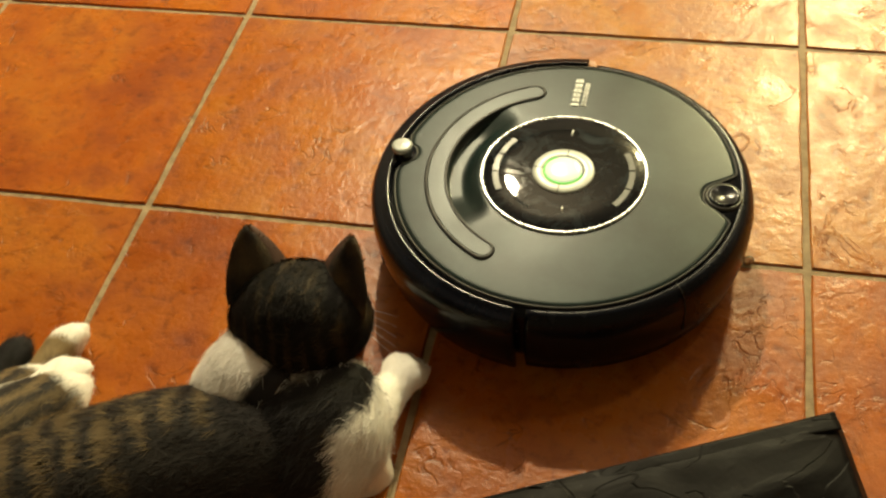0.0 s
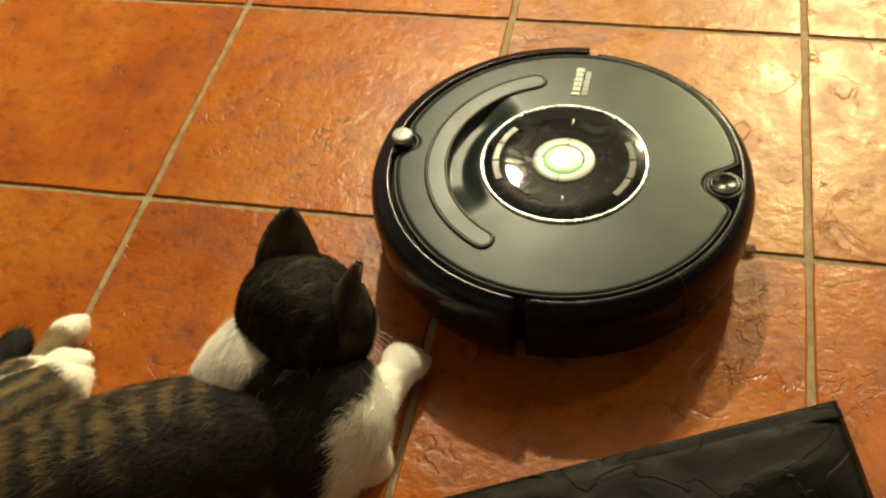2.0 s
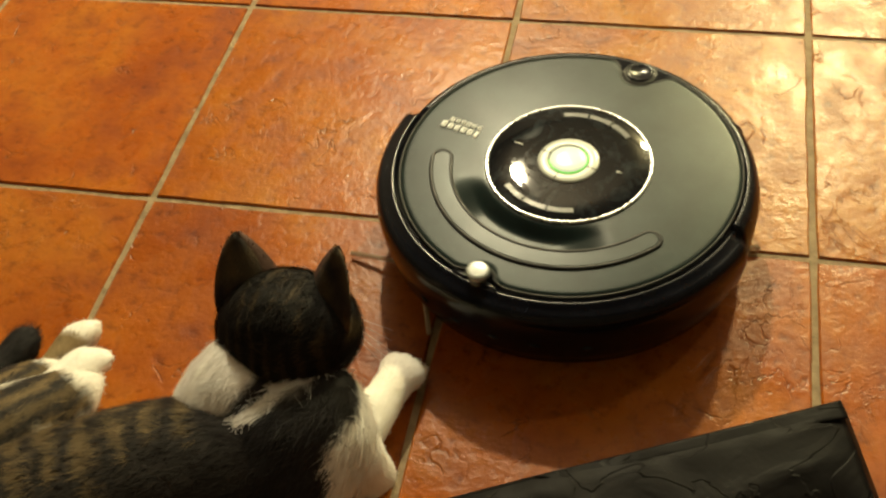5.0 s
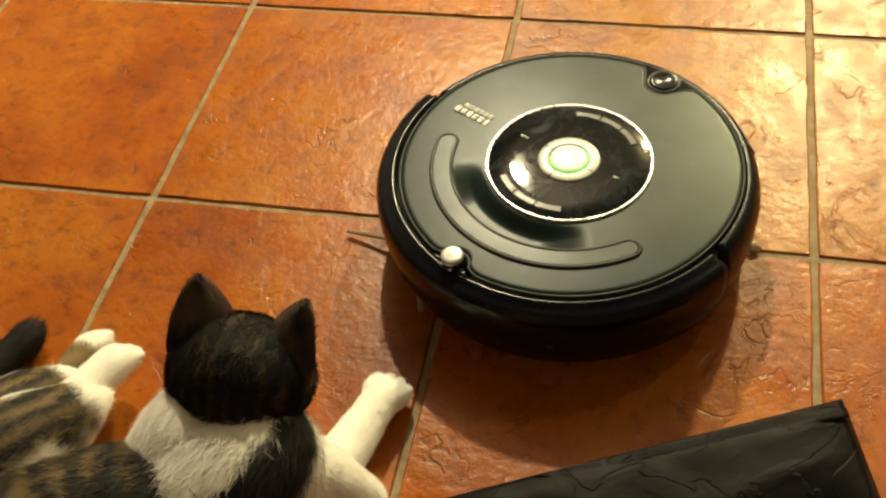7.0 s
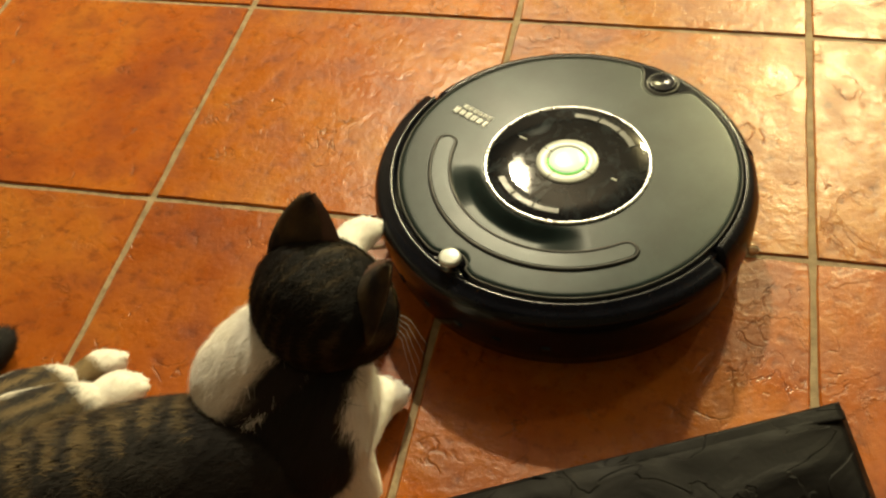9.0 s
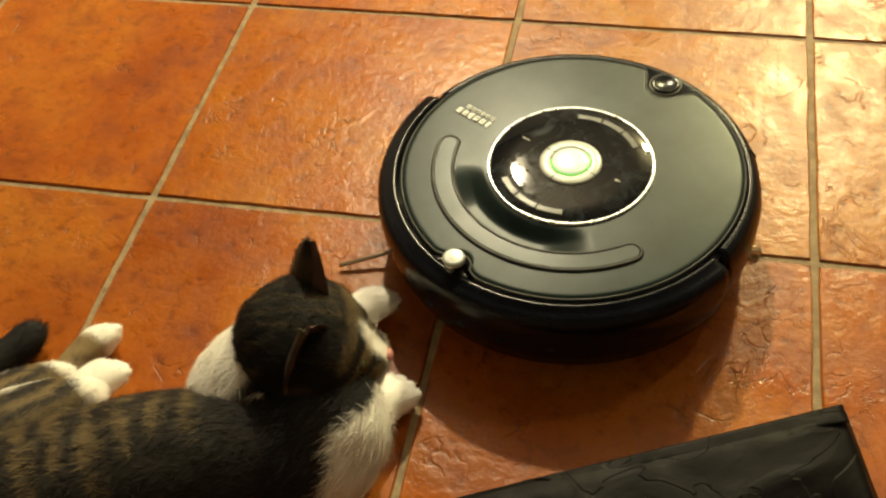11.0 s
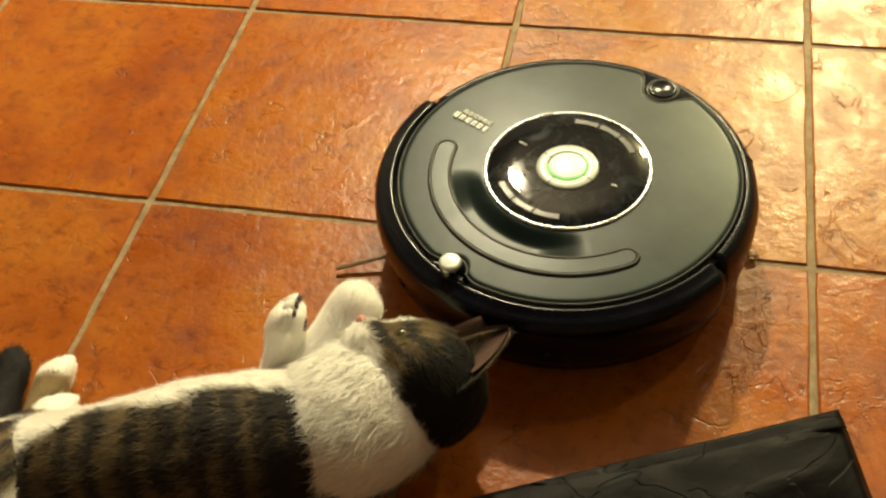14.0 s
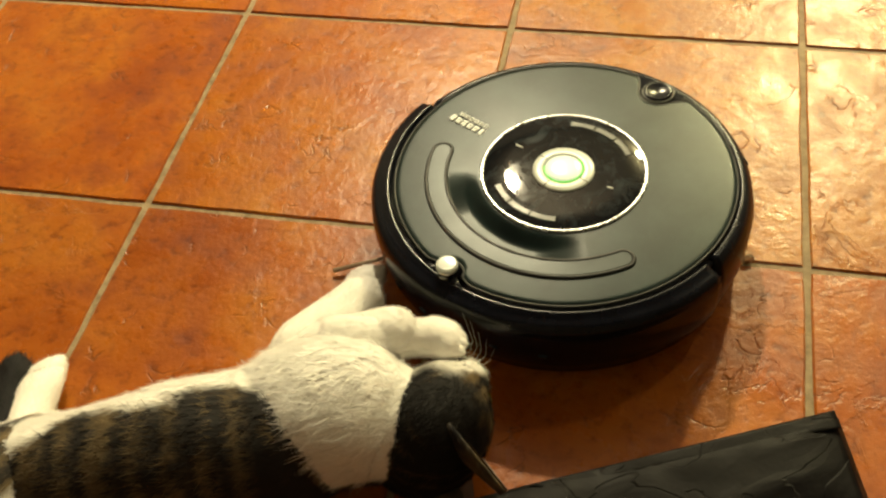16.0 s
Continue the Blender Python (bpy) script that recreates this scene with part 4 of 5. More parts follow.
    walk(cat_parts["neck"], [
        (0, bone((0.0255, 0.0430, 0.0900), (0.0808, 0.0988, 0.1519), (0.6200, -0.6200, 0.5000))),
        (4.2, bone((0.0255, 0.0430, 0.0900), (0.0808, 0.0988, 0.1519), (0.6200, -0.6200, 0.5000))),
        (6.3, bone((-0.0045, -0.0230, 0.0900), (0.0442, 0.0456, 0.1440), (0.7500, -0.6000, 0.4500))),
        (8.35, bone((-0.0045, -0.0230, 0.0900), (0.0442, 0.0456, 0.1440), (0.7500, -0.6000, 0.4500))),
        (8.5, bone((0.0127, 0.0035, 0.1000), (0.0633, 0.0620, 0.1633), (0.8000, -0.4500, 0.4500))),
        (8.7, bone((0.0393, 0.0288, 0.1200), (0.0978, 0.0892, 0.1740), (0.8000, -0.4500, 0.4500))),
        (10.8, bone((0.0235, 0.0400, 0.0900), (0.0892, 0.1058, 0.1268), (0.6000, -0.6000, 0.5000))),
        (11.8, bone((0.0207, 0.0506, 0.0900), (0.0692, 0.1050, 0.1585), (0.6000, -0.6000, 0.5000))),
        (12, bone((0.0256, 0.0670, 0.1000), (0.1083, 0.1077, 0.1388), (0.5500, -0.7800, 0.1000))),
        (12.2, bone((0.0584, 0.0775, 0.1000), (0.1543, 0.0682, 0.0730), (0.2011, -0.9796, 0.1500))),
        (12.5, bone((0.0874, 0.0912, 0.0800), (0.1871, 0.0832, 0.0800), (0.1709, -0.8326, -0.5000))),
        (12.8, bone((0.1266, 0.0769, 0.0700), (0.1998, 0.1436, 0.0559), (0.1508, -0.7347, -0.6500))),
        (13.6, bone((0.1308, 0.0650, 0.0700), (0.1957, 0.1399, 0.0568), (0.1508, -0.7347, -0.6500))),
        (14, bone((0.1034, 0.0672, 0.0700), (0.1488, 0.1509, 0.1006), (0.1508, -0.7347, -0.6500))),
        (14.5, bone((0.0914, 0.0930, 0.0700), (0.1514, 0.1665, 0.1018), (0.1508, -0.7347, -0.6500))),
        (15, bone((0.1049, 0.0726, 0.0700), (0.1950, 0.1109, 0.0497), (0.1508, -0.7347, -0.6500))),
        (15.5, bone((0.1043, 0.0439, 0.0700), (0.2013, 0.0610, 0.0528), (0.1508, -0.7347, -0.6500))),
        (16, bone((0.1032, 0.0411, 0.0700), (0.2007, 0.0540, 0.0522), (0.1508, -0.7347, -0.6500))),
    ])
    walk(cat_parts["right_forearm"], [
        (0, bone((0.1164, 0.1402, 0.0180), (0.1414, 0.2357, 0.0023), (0.0402, -0.1959, 1.0000))),
        (4.2, bone((0.1164, 0.1402, 0.0180), (0.1415, 0.2357, 0.0023), (0.0402, -0.1959, 1.0000))),
        (6.3, bone((0.1029, 0.1073, 0.0180), (0.1283, 0.2034, 0.0067), (0.0402, -0.1959, 1.0000))),
        (8.35, bone((0.1029, 0.1073, 0.0180), (0.1283, 0.2034, 0.0067), (0.0402, -0.1959, 1.0000))),
        (8.7, bone((0.1023, 0.1062, 0.0180), (0.1236, 0.2029, 0.0040), (0.0402, -0.1959, 1.0000))),
        (10.8, bone((0.1115, 0.1079, 0.0180), (0.1499, 0.1992, 0.0044), (0.0402, -0.1959, 1.0000))),
        (11.8, bone((0.1115, 0.1079, 0.0180), (0.1499, 0.1992, 0.0044), (0.0402, -0.1959, 1.0000))),
        (12, bone((0.1082, 0.1043, 0.0180), (0.1396, 0.1983, 0.0042), (0.0402, -0.1959, 1.0000))),
        (12.2, bone((0.0827, 0.0266, 0.0200), (0.1614, 0.0851, 0.0004), (0.0402, -0.1959, 1.0000))),
        (12.5, bone((0.1225, 0.1056, 0.0900), (0.2132, 0.1316, 0.1231), (0.1005, -0.4898, 0.8000))),
        (12.8, bone((0.0717, 0.1849, 0.1000), (0.1051, 0.2767, 0.1217), (-0.5903, 0.3892, 0.7000))),
        (13, bone((0.0950, 0.1746, 0.1100), (0.1469, 0.2559, 0.1362), (-0.5903, 0.3892, 0.7000))),
        (13.2, bone((0.1440, 0.1656, 0.1200), (0.2104, 0.2379, 0.1389), (-0.5903, 0.3892, 0.7000))),
        (13.4, bone((0.1619, 0.1241, 0.1200), (0.2450, 0.1742, 0.1445), (-0.5903, 0.3892, 0.7000))),
        (13.5, bone((0.1555, 0.1244, 0.1200), (0.2404, 0.1658, 0.1530), (-0.5903, 0.3892, 0.7000))),
        (13.6, bone((0.1127, 0.1086, 0.1200), (0.1804, 0.1810, 0.1329), (-0.5903, 0.3892, 0.7000))),
        (14, bone((0.0850, 0.1206, 0.1100), (0.1400, 0.1822, 0.1664), (-0.5903, 0.3892, 0.7000))),
        (14.5, bone((0.1132, 0.1287, 0.0900), (0.1781, 0.2029, 0.0729), (-0.5903, 0.3892, 0.7000))),
        (15, bone((0.1207, 0.1320, 0.0700), (0.1895, 0.2029, 0.0542), (-0.5903, 0.3892, 0.7000))),
        (15.5, bone((0.0704, 0.2110, 0.0200), (0.1082, 0.3027, 0.0070), (-0.5903, 0.3892, 0.7000))),
        (16, bone((0.0584, 0.2293, 0.0200), (0.0762, 0.3272, 0.0097), (-0.5903, 0.3892, 0.7000))),
    ])
    walk(cat_parts["right_upper_arm"], [
        (0, bone((0.0859, 0.0265, 0.0750), (0.1022, 0.0403, -0.0227), (0.0000, 0.0000, 1.0000))),
        (4.2, bone((0.0859, 0.0265, 0.0750), (0.1022, 0.0403, -0.0227), (0.0000, 0.0000, 1.0000))),
        (6.3, bone((0.0633, -0.0175, 0.0700), (0.1073, 0.0069, -0.0164), (0.0000, 0.0000, 1.0000))),
        (8.35, bone((0.0633, -0.0175, 0.0700), (0.1073, 0.0069, -0.0164), (0.0000, 0.0000, 1.0000))),
        (8.7, bone((0.0767, 0.0236, 0.0800), (0.1038, 0.0051, -0.0145), (0.0000, 0.0000, 1.0000))),
        (10.8, bone((0.0756, 0.0181, 0.0700), (0.0840, 0.0296, -0.0290), (0.0000, 0.0000, 1.0000))),
        (11.8, bone((0.0756, 0.0181, 0.0700), (0.0840, 0.0296, -0.0290), (0.0000, 0.0000, 1.0000))),
        (12.2, bone((0.0405, 0.0454, 0.0500), (0.0416, -0.0456, 0.0085), (0.1005, -0.4898, 1.0000))),
        (12.5, bone((0.0466, 0.0979, 0.0700), (0.1354, 0.0519, 0.0700), (-0.0603, 0.2939, 1.0000))),
        (12.8, bone((0.0214, 0.0896, 0.0600), (0.0725, 0.1687, 0.0936), (-0.0603, 0.2939, 1.0000))),
        (13.2, bone((0.0326, 0.0791, 0.0600), (0.0921, 0.1387, 0.1138), (-0.0603, 0.2939, 1.0000))),
        (13.5, bone((0.0660, 0.0720, 0.0600), (0.1377, 0.1209, 0.1095), (-0.0603, 0.2939, 1.0000))),
        (13.6, bone((0.0651, 0.0669, 0.0600), (0.1188, 0.1219, 0.1240), (-0.0603, 0.2939, 1.0000))),
        (14, bone((0.0576, 0.0615, 0.0600), (0.0909, 0.1279, 0.1270), (-0.0603, 0.2939, 1.0000))),
        (14.5, bone((0.0516, 0.0791, 0.0600), (0.1148, 0.1424, 0.1046), (-0.0603, 0.2939, 1.0000))),
        (15.5, bone((0.0220, 0.1174, 0.0250), (0.0797, 0.1983, 0.0361), (-0.0603, 0.2939, 1.0000))),
        (16, bone((0.0225, 0.1173, 0.0250), (0.0724, 0.2032, 0.0360), (-0.0603, 0.2939, 1.0000))),
    ])
    walk(cat_parts["left_forearm"], [
        (0, bone((0.0453, 0.1769, 0.0180), (0.0442, 0.2760, 0.0043), (0.0402, -0.1959, 1.0000))),
        (4.2, bone((0.0453, 0.1769, 0.0180), (0.0442, 0.2760, 0.0043), (0.0402, -0.1959, 1.0000))),
        (6.3, bone((0.0058, 0.1044, 0.0180), (0.0120, 0.2028, 0.0011), (0.0402, -0.1959, 1.0000))),
        (8.35, bone((0.0058, 0.1044, 0.0180), (0.0120, 0.2028, 0.0011), (0.0402, -0.1959, 1.0000))),
        (8.5, bone((0.0218, 0.1711, 0.0400), (0.0375, 0.2691, 0.0280), (0.0402, -0.1959, 1.0000))),
        (8.7, bone((0.0513, 0.2312, 0.0700), (0.0718, 0.3257, 0.0447), (-0.4522, 0.2134, 0.8000))),
        (10.8, bone((0.0723, 0.2195, 0.0300), (0.1130, 0.3099, 0.0171), (-0.3341, 0.1356, 0.8000))),
        (11, bone((0.0766, 0.1955, 0.0200), (0.1343, 0.2757, 0.0042), (-0.3341, 0.1356, 0.8000))),
        (11.5, bone((0.0830, 0.1881, 0.0200), (0.1378, 0.2703, 0.0046), (-0.3341, 0.1356, 0.8000))),
        (11.8, bone((0.0748, 0.1770, 0.0200), (0.1384, 0.2519, 0.0015), (-0.3341, 0.1356, 0.8000))),
        (12, bone((0.0950, 0.1965, 0.1000), (0.1426, 0.2845, 0.1000), (-0.3341, 0.1356, 0.8000))),
        (12.2, bone((0.1597, 0.1859, 0.1150), (0.2323, 0.2533, 0.1013), (-0.0201, 0.0980, 1.0000))),
        (12.5, bone((0.1655, 0.1839, 0.1150), (0.2385, 0.2486, 0.0931), (-0.0201, 0.0980, 1.0000))),
        (12.8, bone((0.1588, 0.1825, 0.1150), (0.1967, 0.2719, 0.0914), (-0.0201, 0.0980, 1.0000))),
        (13, bone((0.1585, 0.1776, 0.1200), (0.1978, 0.2674, 0.1001), (-0.0201, 0.0980, 1.0000))),
        (13.2, bone((0.1683, 0.1690, 0.1200), (0.2122, 0.2568, 0.1010), (-0.0201, 0.0980, 1.0000))),
        (13.4, bone((0.1778, 0.1144, 0.1200), (0.2578, 0.1743, 0.1200), (-0.0201, 0.0980, 1.0000))),
        (13.5, bone((0.1621, 0.1138, 0.1200), (0.2386, 0.1769, 0.1325), (-0.0201, 0.0980, 1.0000))),
        (13.6, bone((0.1252, 0.0944, 0.1300), (0.2091, 0.1381, 0.1624), (-0.0201, 0.0980, 1.0000))),
        (13.8, bone((0.0903, 0.1146, 0.1300), (0.1570, 0.1626, 0.1869), (-0.2361, 0.1557, 0.9000))),
        (14, bone((0.0380, 0.0965, 0.1300), (0.0504, 0.1415, 0.2184), (-0.5501, 0.1933, 0.6000))),
        (14.5, bone((0.1147, 0.0878, 0.1400), (0.1876, 0.0891, 0.2084), (-0.0402, 0.1959, 1.0000))),
        (15, bone((0.1354, 0.1107, 0.1200), (0.2286, 0.1440, 0.1344), (-0.0402, 0.1959, 1.0000))),
        (15.5, bone((0.1358, 0.1313, 0.0900), (0.2221, 0.1798, 0.0759), (-0.0402, 0.1959, 1.0000))),
        (16, bone((0.1671, 0.1181, 0.0850), (0.2604, 0.1488, 0.0659), (-0.0402, 0.1959, 1.0000))),
    ])
    walk(cat_parts["left_upper_arm"], [
        (0, bone((0.0483, 0.0521, 0.0700), (0.0433, 0.1221, -0.0013), (0.0000, 0.0000, 1.0000))),
        (4.2, bone((0.0483, 0.0521, 0.0700), (0.0433, 0.1221, -0.0013), (0.0000, 0.0000, 1.0000))),
        (6.3, bone((0.0203, -0.0073, 0.0700), (-0.0102, 0.0635, 0.0064), (0.0000, 0.0000, 1.0000))),
        (8.35, bone((0.0203, -0.0073, 0.0700), (-0.0102, 0.0635, 0.0064), (0.0000, 0.0000, 1.0000))),
        (8.7, bone((0.0490, 0.0544, 0.1000), (0.0366, 0.1531, 0.0897), (0.0000, 0.0000, 1.0000))),
        (10.8, bone((0.0447, 0.0541, 0.0700), (0.0419, 0.1469, 0.0327), (0.0000, 0.0000, 1.0000))),
        (11.8, bone((0.0447, 0.0541, 0.0700), (0.0419, 0.1469, 0.0327), (0.0000, 0.0000, 1.0000))),
        (12, bone((0.0489, 0.0652, 0.1000), (0.0703, 0.1629, 0.1000), (0.0000, 0.0000, 1.0000))),
        (12.2, bone((0.0419, 0.0783, 0.1100), (0.1120, 0.1398, 0.1462), (-0.0603, 0.2939, 1.0000))),
        (12.5, bone((0.0571, 0.0862, 0.1100), (0.1272, 0.1423, 0.1540), (-0.0603, 0.2939, 1.0000))),
        (12.8, bone((0.0834, 0.0579, 0.1100), (0.1475, 0.1121, 0.1644), (-0.0603, 0.2939, 1.0000))),
        (13.2, bone((0.0899, 0.0527, 0.1100), (0.1543, 0.1005, 0.1698), (-0.0603, 0.2939, 1.0000))),
        (13.5, bone((0.0671, 0.0465, 0.0900), (0.1467, 0.0873, 0.1347), (-0.0603, 0.2939, 1.0000))),
        (13.6, bone((0.0543, 0.0448, 0.0900), (0.1149, 0.1050, 0.1419), (-0.0603, 0.2939, 1.0000))),
        (13.8, bone((0.0417, 0.0502, 0.0800), (0.0772, 0.1230, 0.1387), (-0.0603, 0.2939, 1.0000))),
        (14, bone((0.0734, 0.0504, 0.0800), (-0.0222, 0.0329, 0.0564), (-0.0603, 0.2939, 1.0000))),
        (14.5, bone((0.0419, 0.0591, 0.1000), (0.1084, 0.1238, 0.1373), (-0.0603, 0.2939, 1.0000))),
        (15, bone((0.0401, 0.0722, 0.0800), (0.1041, 0.1318, 0.1285), (-0.0603, 0.2939, 1.0000))),
        (15.5, bone((0.0451, 0.0991, 0.0550), (0.1223, 0.1168, 0.1161), (-0.0603, 0.2939, 1.0000))),
        (16, bone((0.0525, 0.1000, 0.0550), (0.1359, 0.1078, 0.1097), (-0.0603, 0.2939, 1.0000))),
    ])
    walk(cat_parts["right_foot"], [
        (0, bone((-0.1911, 0.1305, 0.0180), (-0.1760, 0.2293, 0.0154), (-0.6481, 0.1732, 0.7000))),
        (4.2, bone((-0.1911, 0.1305, 0.0180), (-0.1760, 0.2293, 0.0154), (-0.6481, 0.1732, 0.7000))),
        (6.3, bone((-0.1666, 0.1166, 0.0180), (-0.1463, 0.2145, 0.0152), (-0.6481, 0.1732, 0.7000))),
        (8.3, bone((-0.1666, 0.1166, 0.0180), (-0.1463, 0.2145, 0.0152), (-0.6481, 0.1732, 0.7000))),
        (8.7, bone((-0.1395, 0.0970, 0.0180), (-0.0853, 0.1809, 0.0139), (-0.6481, 0.1732, 0.7000))),
        (10.8, bone((-0.1611, 0.1245, 0.0180), (-0.1300, 0.2195, 0.0153), (-0.6481, 0.1732, 0.7000))),
        (11.8, bone((-0.1611, 0.1245, 0.0180), (-0.1300, 0.2195, 0.0153), (-0.6481, 0.1732, 0.7000))),
        (12.2, bone((-0.1440, 0.1260, 0.0180), (-0.1101, 0.2200, 0.0151), (-0.6481, 0.1732, 0.7000))),
        (12.5, bone((-0.1391, 0.1299, 0.0180), (-0.1006, 0.2222, 0.0154), (-0.6481, 0.1732, 0.7000))),
        (12.8, bone((-0.1745, 0.1084, 0.0180), (-0.1776, 0.2083, 0.0154), (-0.6481, 0.1732, 0.7000))),
        (13, bone((-0.1857, 0.1095, 0.0180), (-0.2061, 0.2073, 0.0155), (-0.6481, 0.1732, 0.7000))),
        (13.2, bone((-0.2116, 0.0955, 0.0180), (-0.2460, 0.1893, 0.0156), (-0.6481, 0.1732, 0.7000))),
        (13.6, bone((-0.1873, 0.0922, 0.0180), (-0.2042, 0.1907, 0.0154), (-0.6481, 0.1732, 0.7000))),
        (14, bone((-0.1898, 0.0870, 0.0180), (-0.2037, 0.1860, 0.0153), (-0.6481, 0.1732, 0.7000))),
        (14.5, bone((-0.1987, 0.0928, 0.0180), (-0.2112, 0.1920, 0.0153), (-0.6481, 0.1732, 0.7000))),
        (16, bone((-0.1984, 0.0898, 0.0180), (-0.2176, 0.1879, 0.0154), (-0.6481, 0.1732, 0.7000))),
    ])
    walk(cat_parts["left_foot"], [
        (0, bone((-0.1582, 0.0816, 0.0400), (-0.1199, 0.1726, 0.0238), (-0.3918, -0.0804, 0.9000))),
        (4.2, bone((-0.1582, 0.0816, 0.0400), (-0.1199, 0.1726, 0.0238), (-0.3918, -0.0804, 0.9000))),
        (6.3, bone((-0.1215, 0.0913, 0.0400), (-0.0854, 0.1835, 0.0258), (-0.3918, -0.0804, 0.9000))),
        (8.3, bone((-0.1215, 0.0913, 0.0400), (-0.0854, 0.1835, 0.0258), (-0.3918, -0.0804, 0.9000))),
        (8.7, bone((-0.0997, 0.0637, 0.0400), (-0.0437, 0.1449, 0.0239), (-0.3918, -0.0804, 0.9000))),
        (10.8, bone((-0.1256, 0.0741, 0.0400), (-0.0838, 0.1634, 0.0230), (-0.3918, -0.0804, 0.9000))),
        (11.8, bone((-0.1256, 0.0741, 0.0400), (-0.0838, 0.1634, 0.0230), (-0.3918, -0.0804, 0.9000))),
        (12.5, bone((-0.1290, 0.0583, 0.0400), (-0.0783, 0.1424, 0.0209), (-0.3918, -0.0804, 0.9000))),
        (13, bone((-0.1125, 0.0716, 0.0400), (-0.0857, 0.1666, 0.0239), (-0.3918, -0.0804, 0.9000))),
        (13.4, bone((-0.1191, 0.0748, 0.0400), (-0.0993, 0.1717, 0.0249), (-0.3918, -0.0804, 0.9000))),
        (13.6, bone((-0.1168, 0.0608, 0.0400), (-0.0867, 0.1549, 0.0247), (-0.3918, -0.0804, 0.9000))),
        (14, bone((-0.1586, 0.0386, 0.0400), (-0.1657, 0.1365, 0.0210), (-0.3918, -0.0804, 0.9000))),
        (14.5, bone((-0.1737, 0.0598, 0.0400), (-0.1861, 0.1578, 0.0238), (-0.3918, -0.0804, 0.9000))),
        (16, bone((-0.1831, 0.0644, 0.0400), (-0.2058, 0.1607, 0.0253), (-0.3918, -0.0804, 0.9000))),
    ])
    walk(cat_parts["left_thigh"], [
        (0, bone((-0.1825, -0.0234, 0.0600), (-0.1369, 0.0646, 0.0464), (0.0804, -0.3918, 0.9000))),
        (4.2, bone((-0.1825, -0.0234, 0.0600), (-0.1369, 0.0646, 0.0464), (0.0804, -0.3918, 0.9000))),
        (6.3, bone((-0.1718, -0.0357, 0.0600), (-0.1151, 0.0455, 0.0463), (0.0804, -0.3918, 0.9000))),
        (8.3, bone((-0.1718, -0.0357, 0.0600), (-0.1151, 0.0455, 0.0463), (0.0804, -0.3918, 0.9000))),
        (10.8, bone((-0.1749, -0.0304, 0.0600), (-0.1216, 0.0531, 0.0466), (0.0804, -0.3918, 0.9000))),
        (11.8, bone((-0.1749, -0.0304, 0.0600), (-0.1216, 0.0531, 0.0466), (0.0804, -0.3918, 0.9000))),
        (12.5, bone((-0.1710, -0.0257, 0.0600), (-0.1224, 0.0606, 0.0461), (0.0804, -0.3918, 0.9000))),
        (13, bone((-0.1520, -0.0669, 0.0850), (-0.1031, 0.0195, 0.0729), (0.0804, -0.3918, 0.9000))),
        (14, bone((-0.1509, -0.0790, 0.0900), (-0.1107, 0.0105, 0.0705), (0.0804, -0.3918, 0.9000))),
        (16, bone((-0.1509, -0.0803, 0.0900), (-0.1149, 0.0110, 0.0706), (0.0804, -0.3918, 0.9000))),
    ])
    walk(cat_parts["right_thigh"], [
        (0, bone((-0.2049, -0.0125, 0.0450), (-0.1908, 0.0836, 0.0212), (0.0804, -0.3918, 0.9000))),
        (4.2, bone((-0.2049, -0.0125, 0.0450), (-0.1908, 0.0836, 0.0212), (0.0804, -0.3918, 0.9000))),
        (6.3, bone((-0.1988, -0.0155, 0.0450), (-0.1636, 0.0749, 0.0210), (0.0804, -0.3918, 0.9000))),
        (8.3, bone((-0.1988, -0.0155, 0.0450), (-0.1636, 0.0749, 0.0210), (0.0804, -0.3918, 0.9000))),
        (10.8, bone((-0.1994, -0.0150, 0.0450), (-0.1706, 0.0781, 0.0224), (0.0804, -0.3918, 0.9000))),
        (11.8, bone((-0.1994, -0.0150, 0.0450), (-0.1706, 0.0781, 0.0224), (0.0804, -0.3918, 0.9000))),
        (13, bone((-0.1738, -0.0406, 0.0450), (-0.1502, 0.0535, 0.0208), (0.0804, -0.3918, 0.9000))),
        (16, bone((-0.1640, -0.0529, 0.0450), (-0.1663, 0.0426, 0.0157), (0.0804, -0.3918, 0.9000))),
    ])
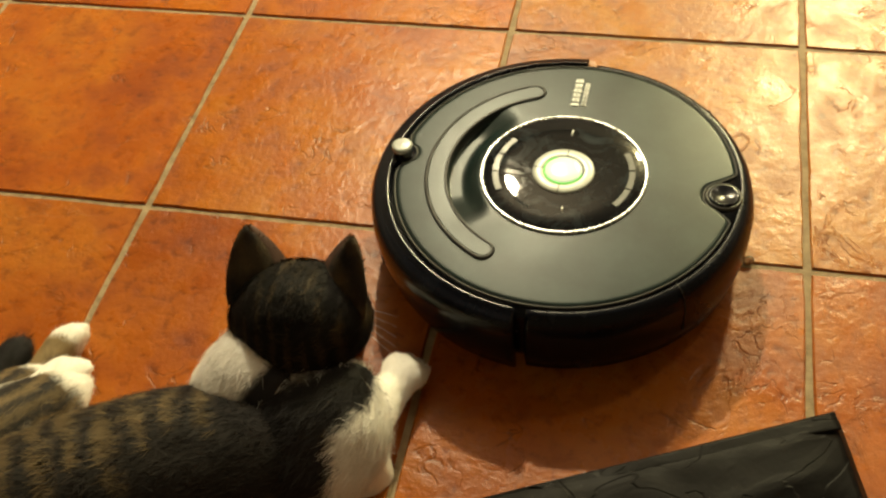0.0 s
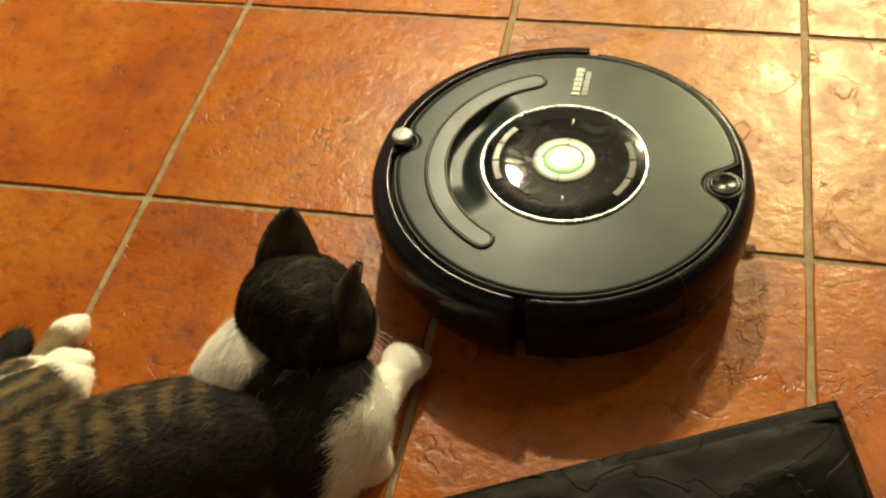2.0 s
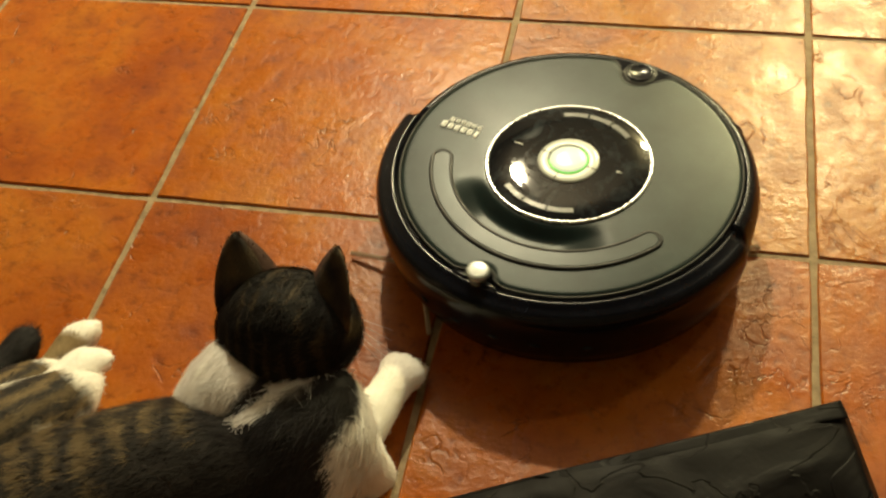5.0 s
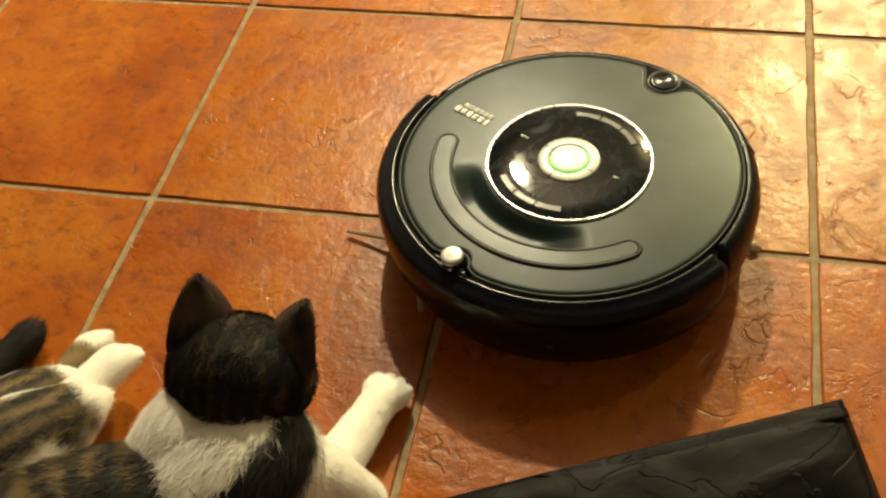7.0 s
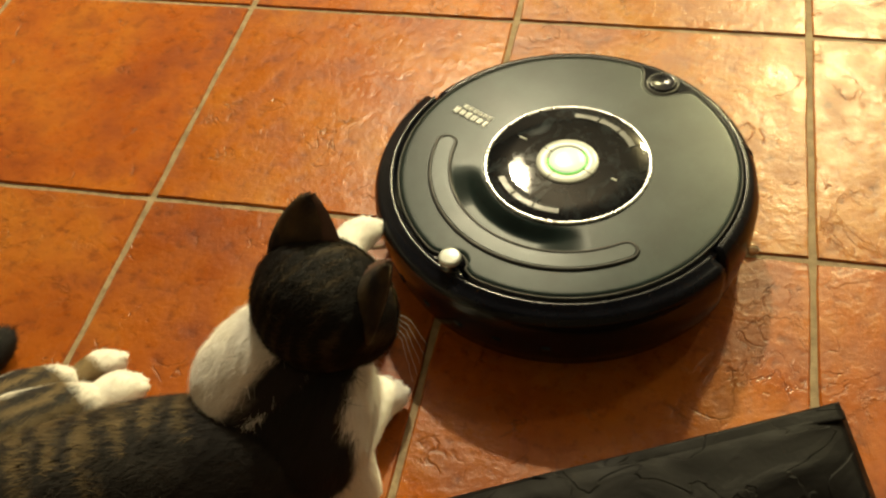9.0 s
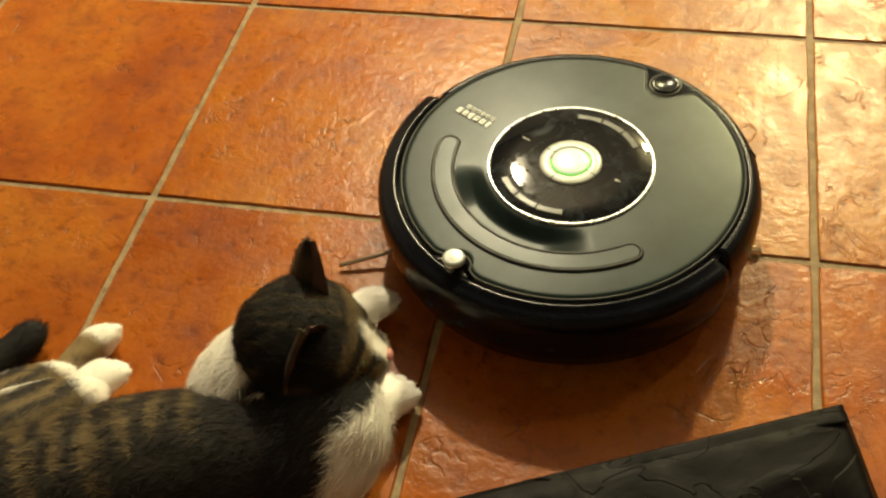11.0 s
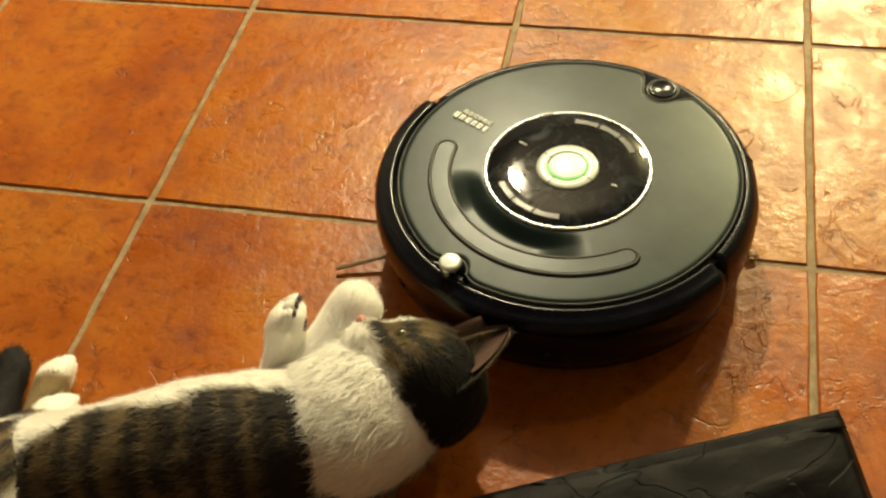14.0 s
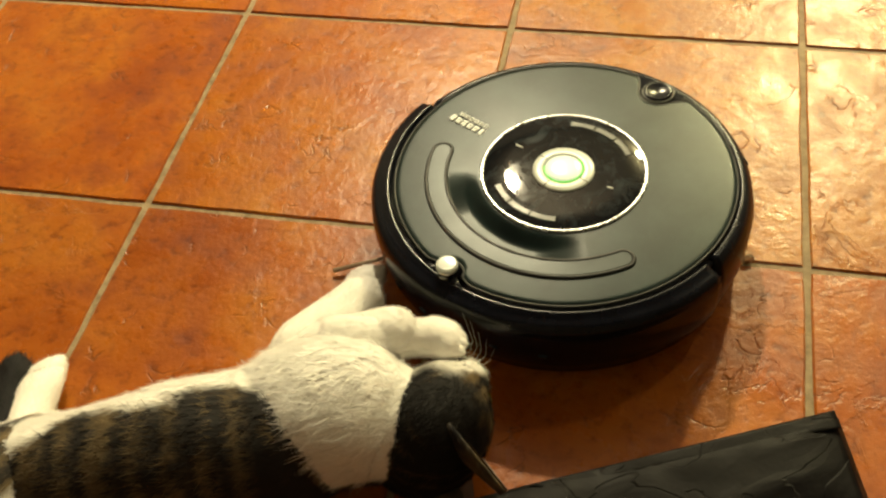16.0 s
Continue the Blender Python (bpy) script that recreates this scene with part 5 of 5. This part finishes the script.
    walk(cat_parts["tail"], [
        (0, bone((-0.2306, 0.1074, 0.0200), (-0.2074, 0.2046, 0.0200), (0.0000, 0.0000, 1.0000))),
        (4.2, bone((-0.2311, 0.1059, 0.0200), (-0.2072, 0.2030, 0.0200), (0.0000, 0.0000, 1.0000))),
        (6.3, bone((-0.2279, 0.1161, 0.0200), (-0.1921, 0.2095, 0.0200), (0.0000, 0.0000, 1.0000))),
        (8.3, bone((-0.2279, 0.1161, 0.0200), (-0.1921, 0.2095, 0.0200), (0.0000, 0.0000, 1.0000))),
        (8.7, bone((-0.2526, 0.1043, 0.0200), (-0.2242, 0.2001, 0.0200), (0.0000, 0.0000, 1.0000))),
        (10.8, bone((-0.2246, 0.1138, 0.0200), (-0.1779, 0.2022, 0.0200), (0.0000, 0.0000, 1.0000))),
        (11.5, bone((-0.2246, 0.1138, 0.0200), (-0.1779, 0.2022, 0.0200), (0.0000, 0.0000, 1.0000))),
        (12, bone((-0.2539, 0.1082, 0.0200), (-0.2406, 0.2074, 0.0200), (0.0000, 0.0000, 1.0000))),
        (12.8, bone((-0.2591, 0.1068, 0.0200), (-0.2829, 0.2039, 0.0200), (0.0000, 0.0000, 1.0000))),
        (13, bone((-0.2451, 0.1022, 0.0200), (-0.2841, 0.1943, 0.0200), (0.0000, 0.0000, 1.0000))),
        (13.6, bone((-0.2409, 0.0888, 0.0200), (-0.2719, 0.1838, 0.0200), (0.0000, 0.0000, 1.0000))),
        (14.5, bone((-0.2269, 0.0905, 0.0200), (-0.2464, 0.1886, 0.0200), (0.0000, 0.0000, 1.0000))),
        (16, bone((-0.2275, 0.0872, 0.0200), (-0.2540, 0.1836, 0.0200), (0.0000, 0.0000, 1.0000))),
    ])
    walk(cat_parts["head"], [
        (0, bone((0.0508, 0.0930, 0.1250), (0.0455, 0.1786, 0.0750), (0.0170, 0.5139, 0.8600))),
        (0.5, bone((0.0508, 0.0930, 0.1250), (0.0455, 0.1786, 0.0750), (0.0170, 0.5139, 0.8600))),
        (1, bone((0.0569, 0.0921, 0.1250), (0.0813, 0.1748, 0.0743), (0.1500, 0.5100, 0.8300))),
        (1.5, bone((0.0592, 0.0881, 0.1250), (0.1080, 0.1595, 0.0748), (0.3600, 0.5000, 0.7600))),
        (2, bone((0.0592, 0.0880, 0.1250), (0.1080, 0.1594, 0.0749), (0.3600, 0.5000, 0.7600))),
        (2.5, bone((0.0597, 0.0895, 0.1250), (0.0948, 0.1685, 0.0748), (0.3000, 0.5000, 0.7800))),
        (3, bone((0.0659, 0.0868, 0.1250), (0.0903, 0.1695, 0.0743), (0.2500, 0.5000, 0.8000))),
        (3.5, bone((0.0571, 0.0880, 0.1250), (0.0547, 0.1743, 0.0750), (0.0170, 0.5139, 0.8600))),
        (4.2, bone((0.0564, 0.0879, 0.1250), (0.0697, 0.1723, 0.0750), (-0.0516, 0.4998, 0.8600))),
        (6.3, bone((0.0196, 0.0337, 0.1250), (0.0104, 0.1186, 0.0750), (0.1737, 0.5461, 0.8600))),
        (7, bone((0.0207, 0.0278, 0.1250), (0.0114, 0.1127, 0.0750), (0.1737, 0.5461, 0.8600))),
        (8.3, bone((0.0207, 0.0278, 0.1250), (0.0114, 0.1127, 0.0750), (0.1737, 0.5461, 0.8600))),
        (8.5, bone((0.0526, 0.0493, 0.1500), (0.0599, 0.1376, 0.1100), (0.2918, 0.4682, 0.8500))),
        (8.7, bone((0.0842, 0.0700, 0.1700), (0.1101, 0.1567, 0.1274), (0.3500, 0.3800, 0.8500))),
        (10.8, bone((0.0689, 0.0682, 0.1200), (0.1541, 0.1108, 0.0896), (0.5500, 0.1200, 0.8000))),
        (11, bone((0.0587, 0.0642, 0.1200), (0.1509, 0.0881, 0.0896), (0.5500, 0.1200, 0.8000))),
        (11.5, bone((0.0435, 0.0776, 0.1200), (0.1108, 0.1424, 0.0843), (0.3000, 0.1600, 0.9000))),
        (11.8, bone((0.0395, 0.0849, 0.1200), (0.1069, 0.1497, 0.0844), (0.3000, 0.1600, 0.9000))),
        (12, bone((0.0775, 0.0867, 0.1200), (0.0989, 0.1805, 0.0930), (0.6000, -0.0500, 0.7500))),
        (12.2, bone((0.0946, 0.0715, 0.0900), (0.1767, 0.1190, 0.0900), (0.3480, -0.9494, 0.1500))),
        (12.5, bone((0.1221, 0.0920, 0.0650), (0.2106, 0.1373, 0.0757), (0.3769, -0.8414, -0.2500))),
        (12.8, bone((0.1476, 0.1097, 0.0550), (0.2169, 0.1699, 0.0650), (0.4547, -0.7233, -0.4500))),
        (13.2, bone((0.1429, 0.1023, 0.0550), (0.2180, 0.1674, 0.0659), (0.4547, -0.7233, -0.4500))),
        (13.6, bone((0.1347, 0.0927, 0.0600), (0.1884, 0.1671, 0.0997), (0.7285, -0.5651, -0.3000))),
        (13.8, bone((0.1348, 0.0990, 0.0750), (0.1315, 0.1647, 0.1250), (0.8741, -0.2799, -0.2000))),
        (14, bone((0.1398, 0.0729, 0.0880), (0.0728, 0.1065, 0.1542), (0.5663, 0.4736, 0.1000))),
        (14.5, bone((0.1375, 0.0973, 0.0850), (0.0903, 0.1431, 0.1603), (0.6442, 0.5916, 0.1000))),
        (14.8, bone((0.1404, 0.0934, 0.0750), (0.1367, 0.1720, 0.1367), (0.8239, -0.0351, 0.0000))),
        (15, bone((0.1555, 0.0803, 0.0620), (0.2142, 0.1612, 0.0594), (0.8400, -0.4000, -0.2500))),
        (15.5, bone((0.1556, 0.0572, 0.0600), (0.2086, 0.1403, 0.0430), (0.8000, -0.4500, -0.3800))),
        (16, bone((0.1568, 0.0492, 0.0600), (0.2100, 0.1321, 0.0431), (0.8000, -0.4500, -0.3800))),
    ])


motions()
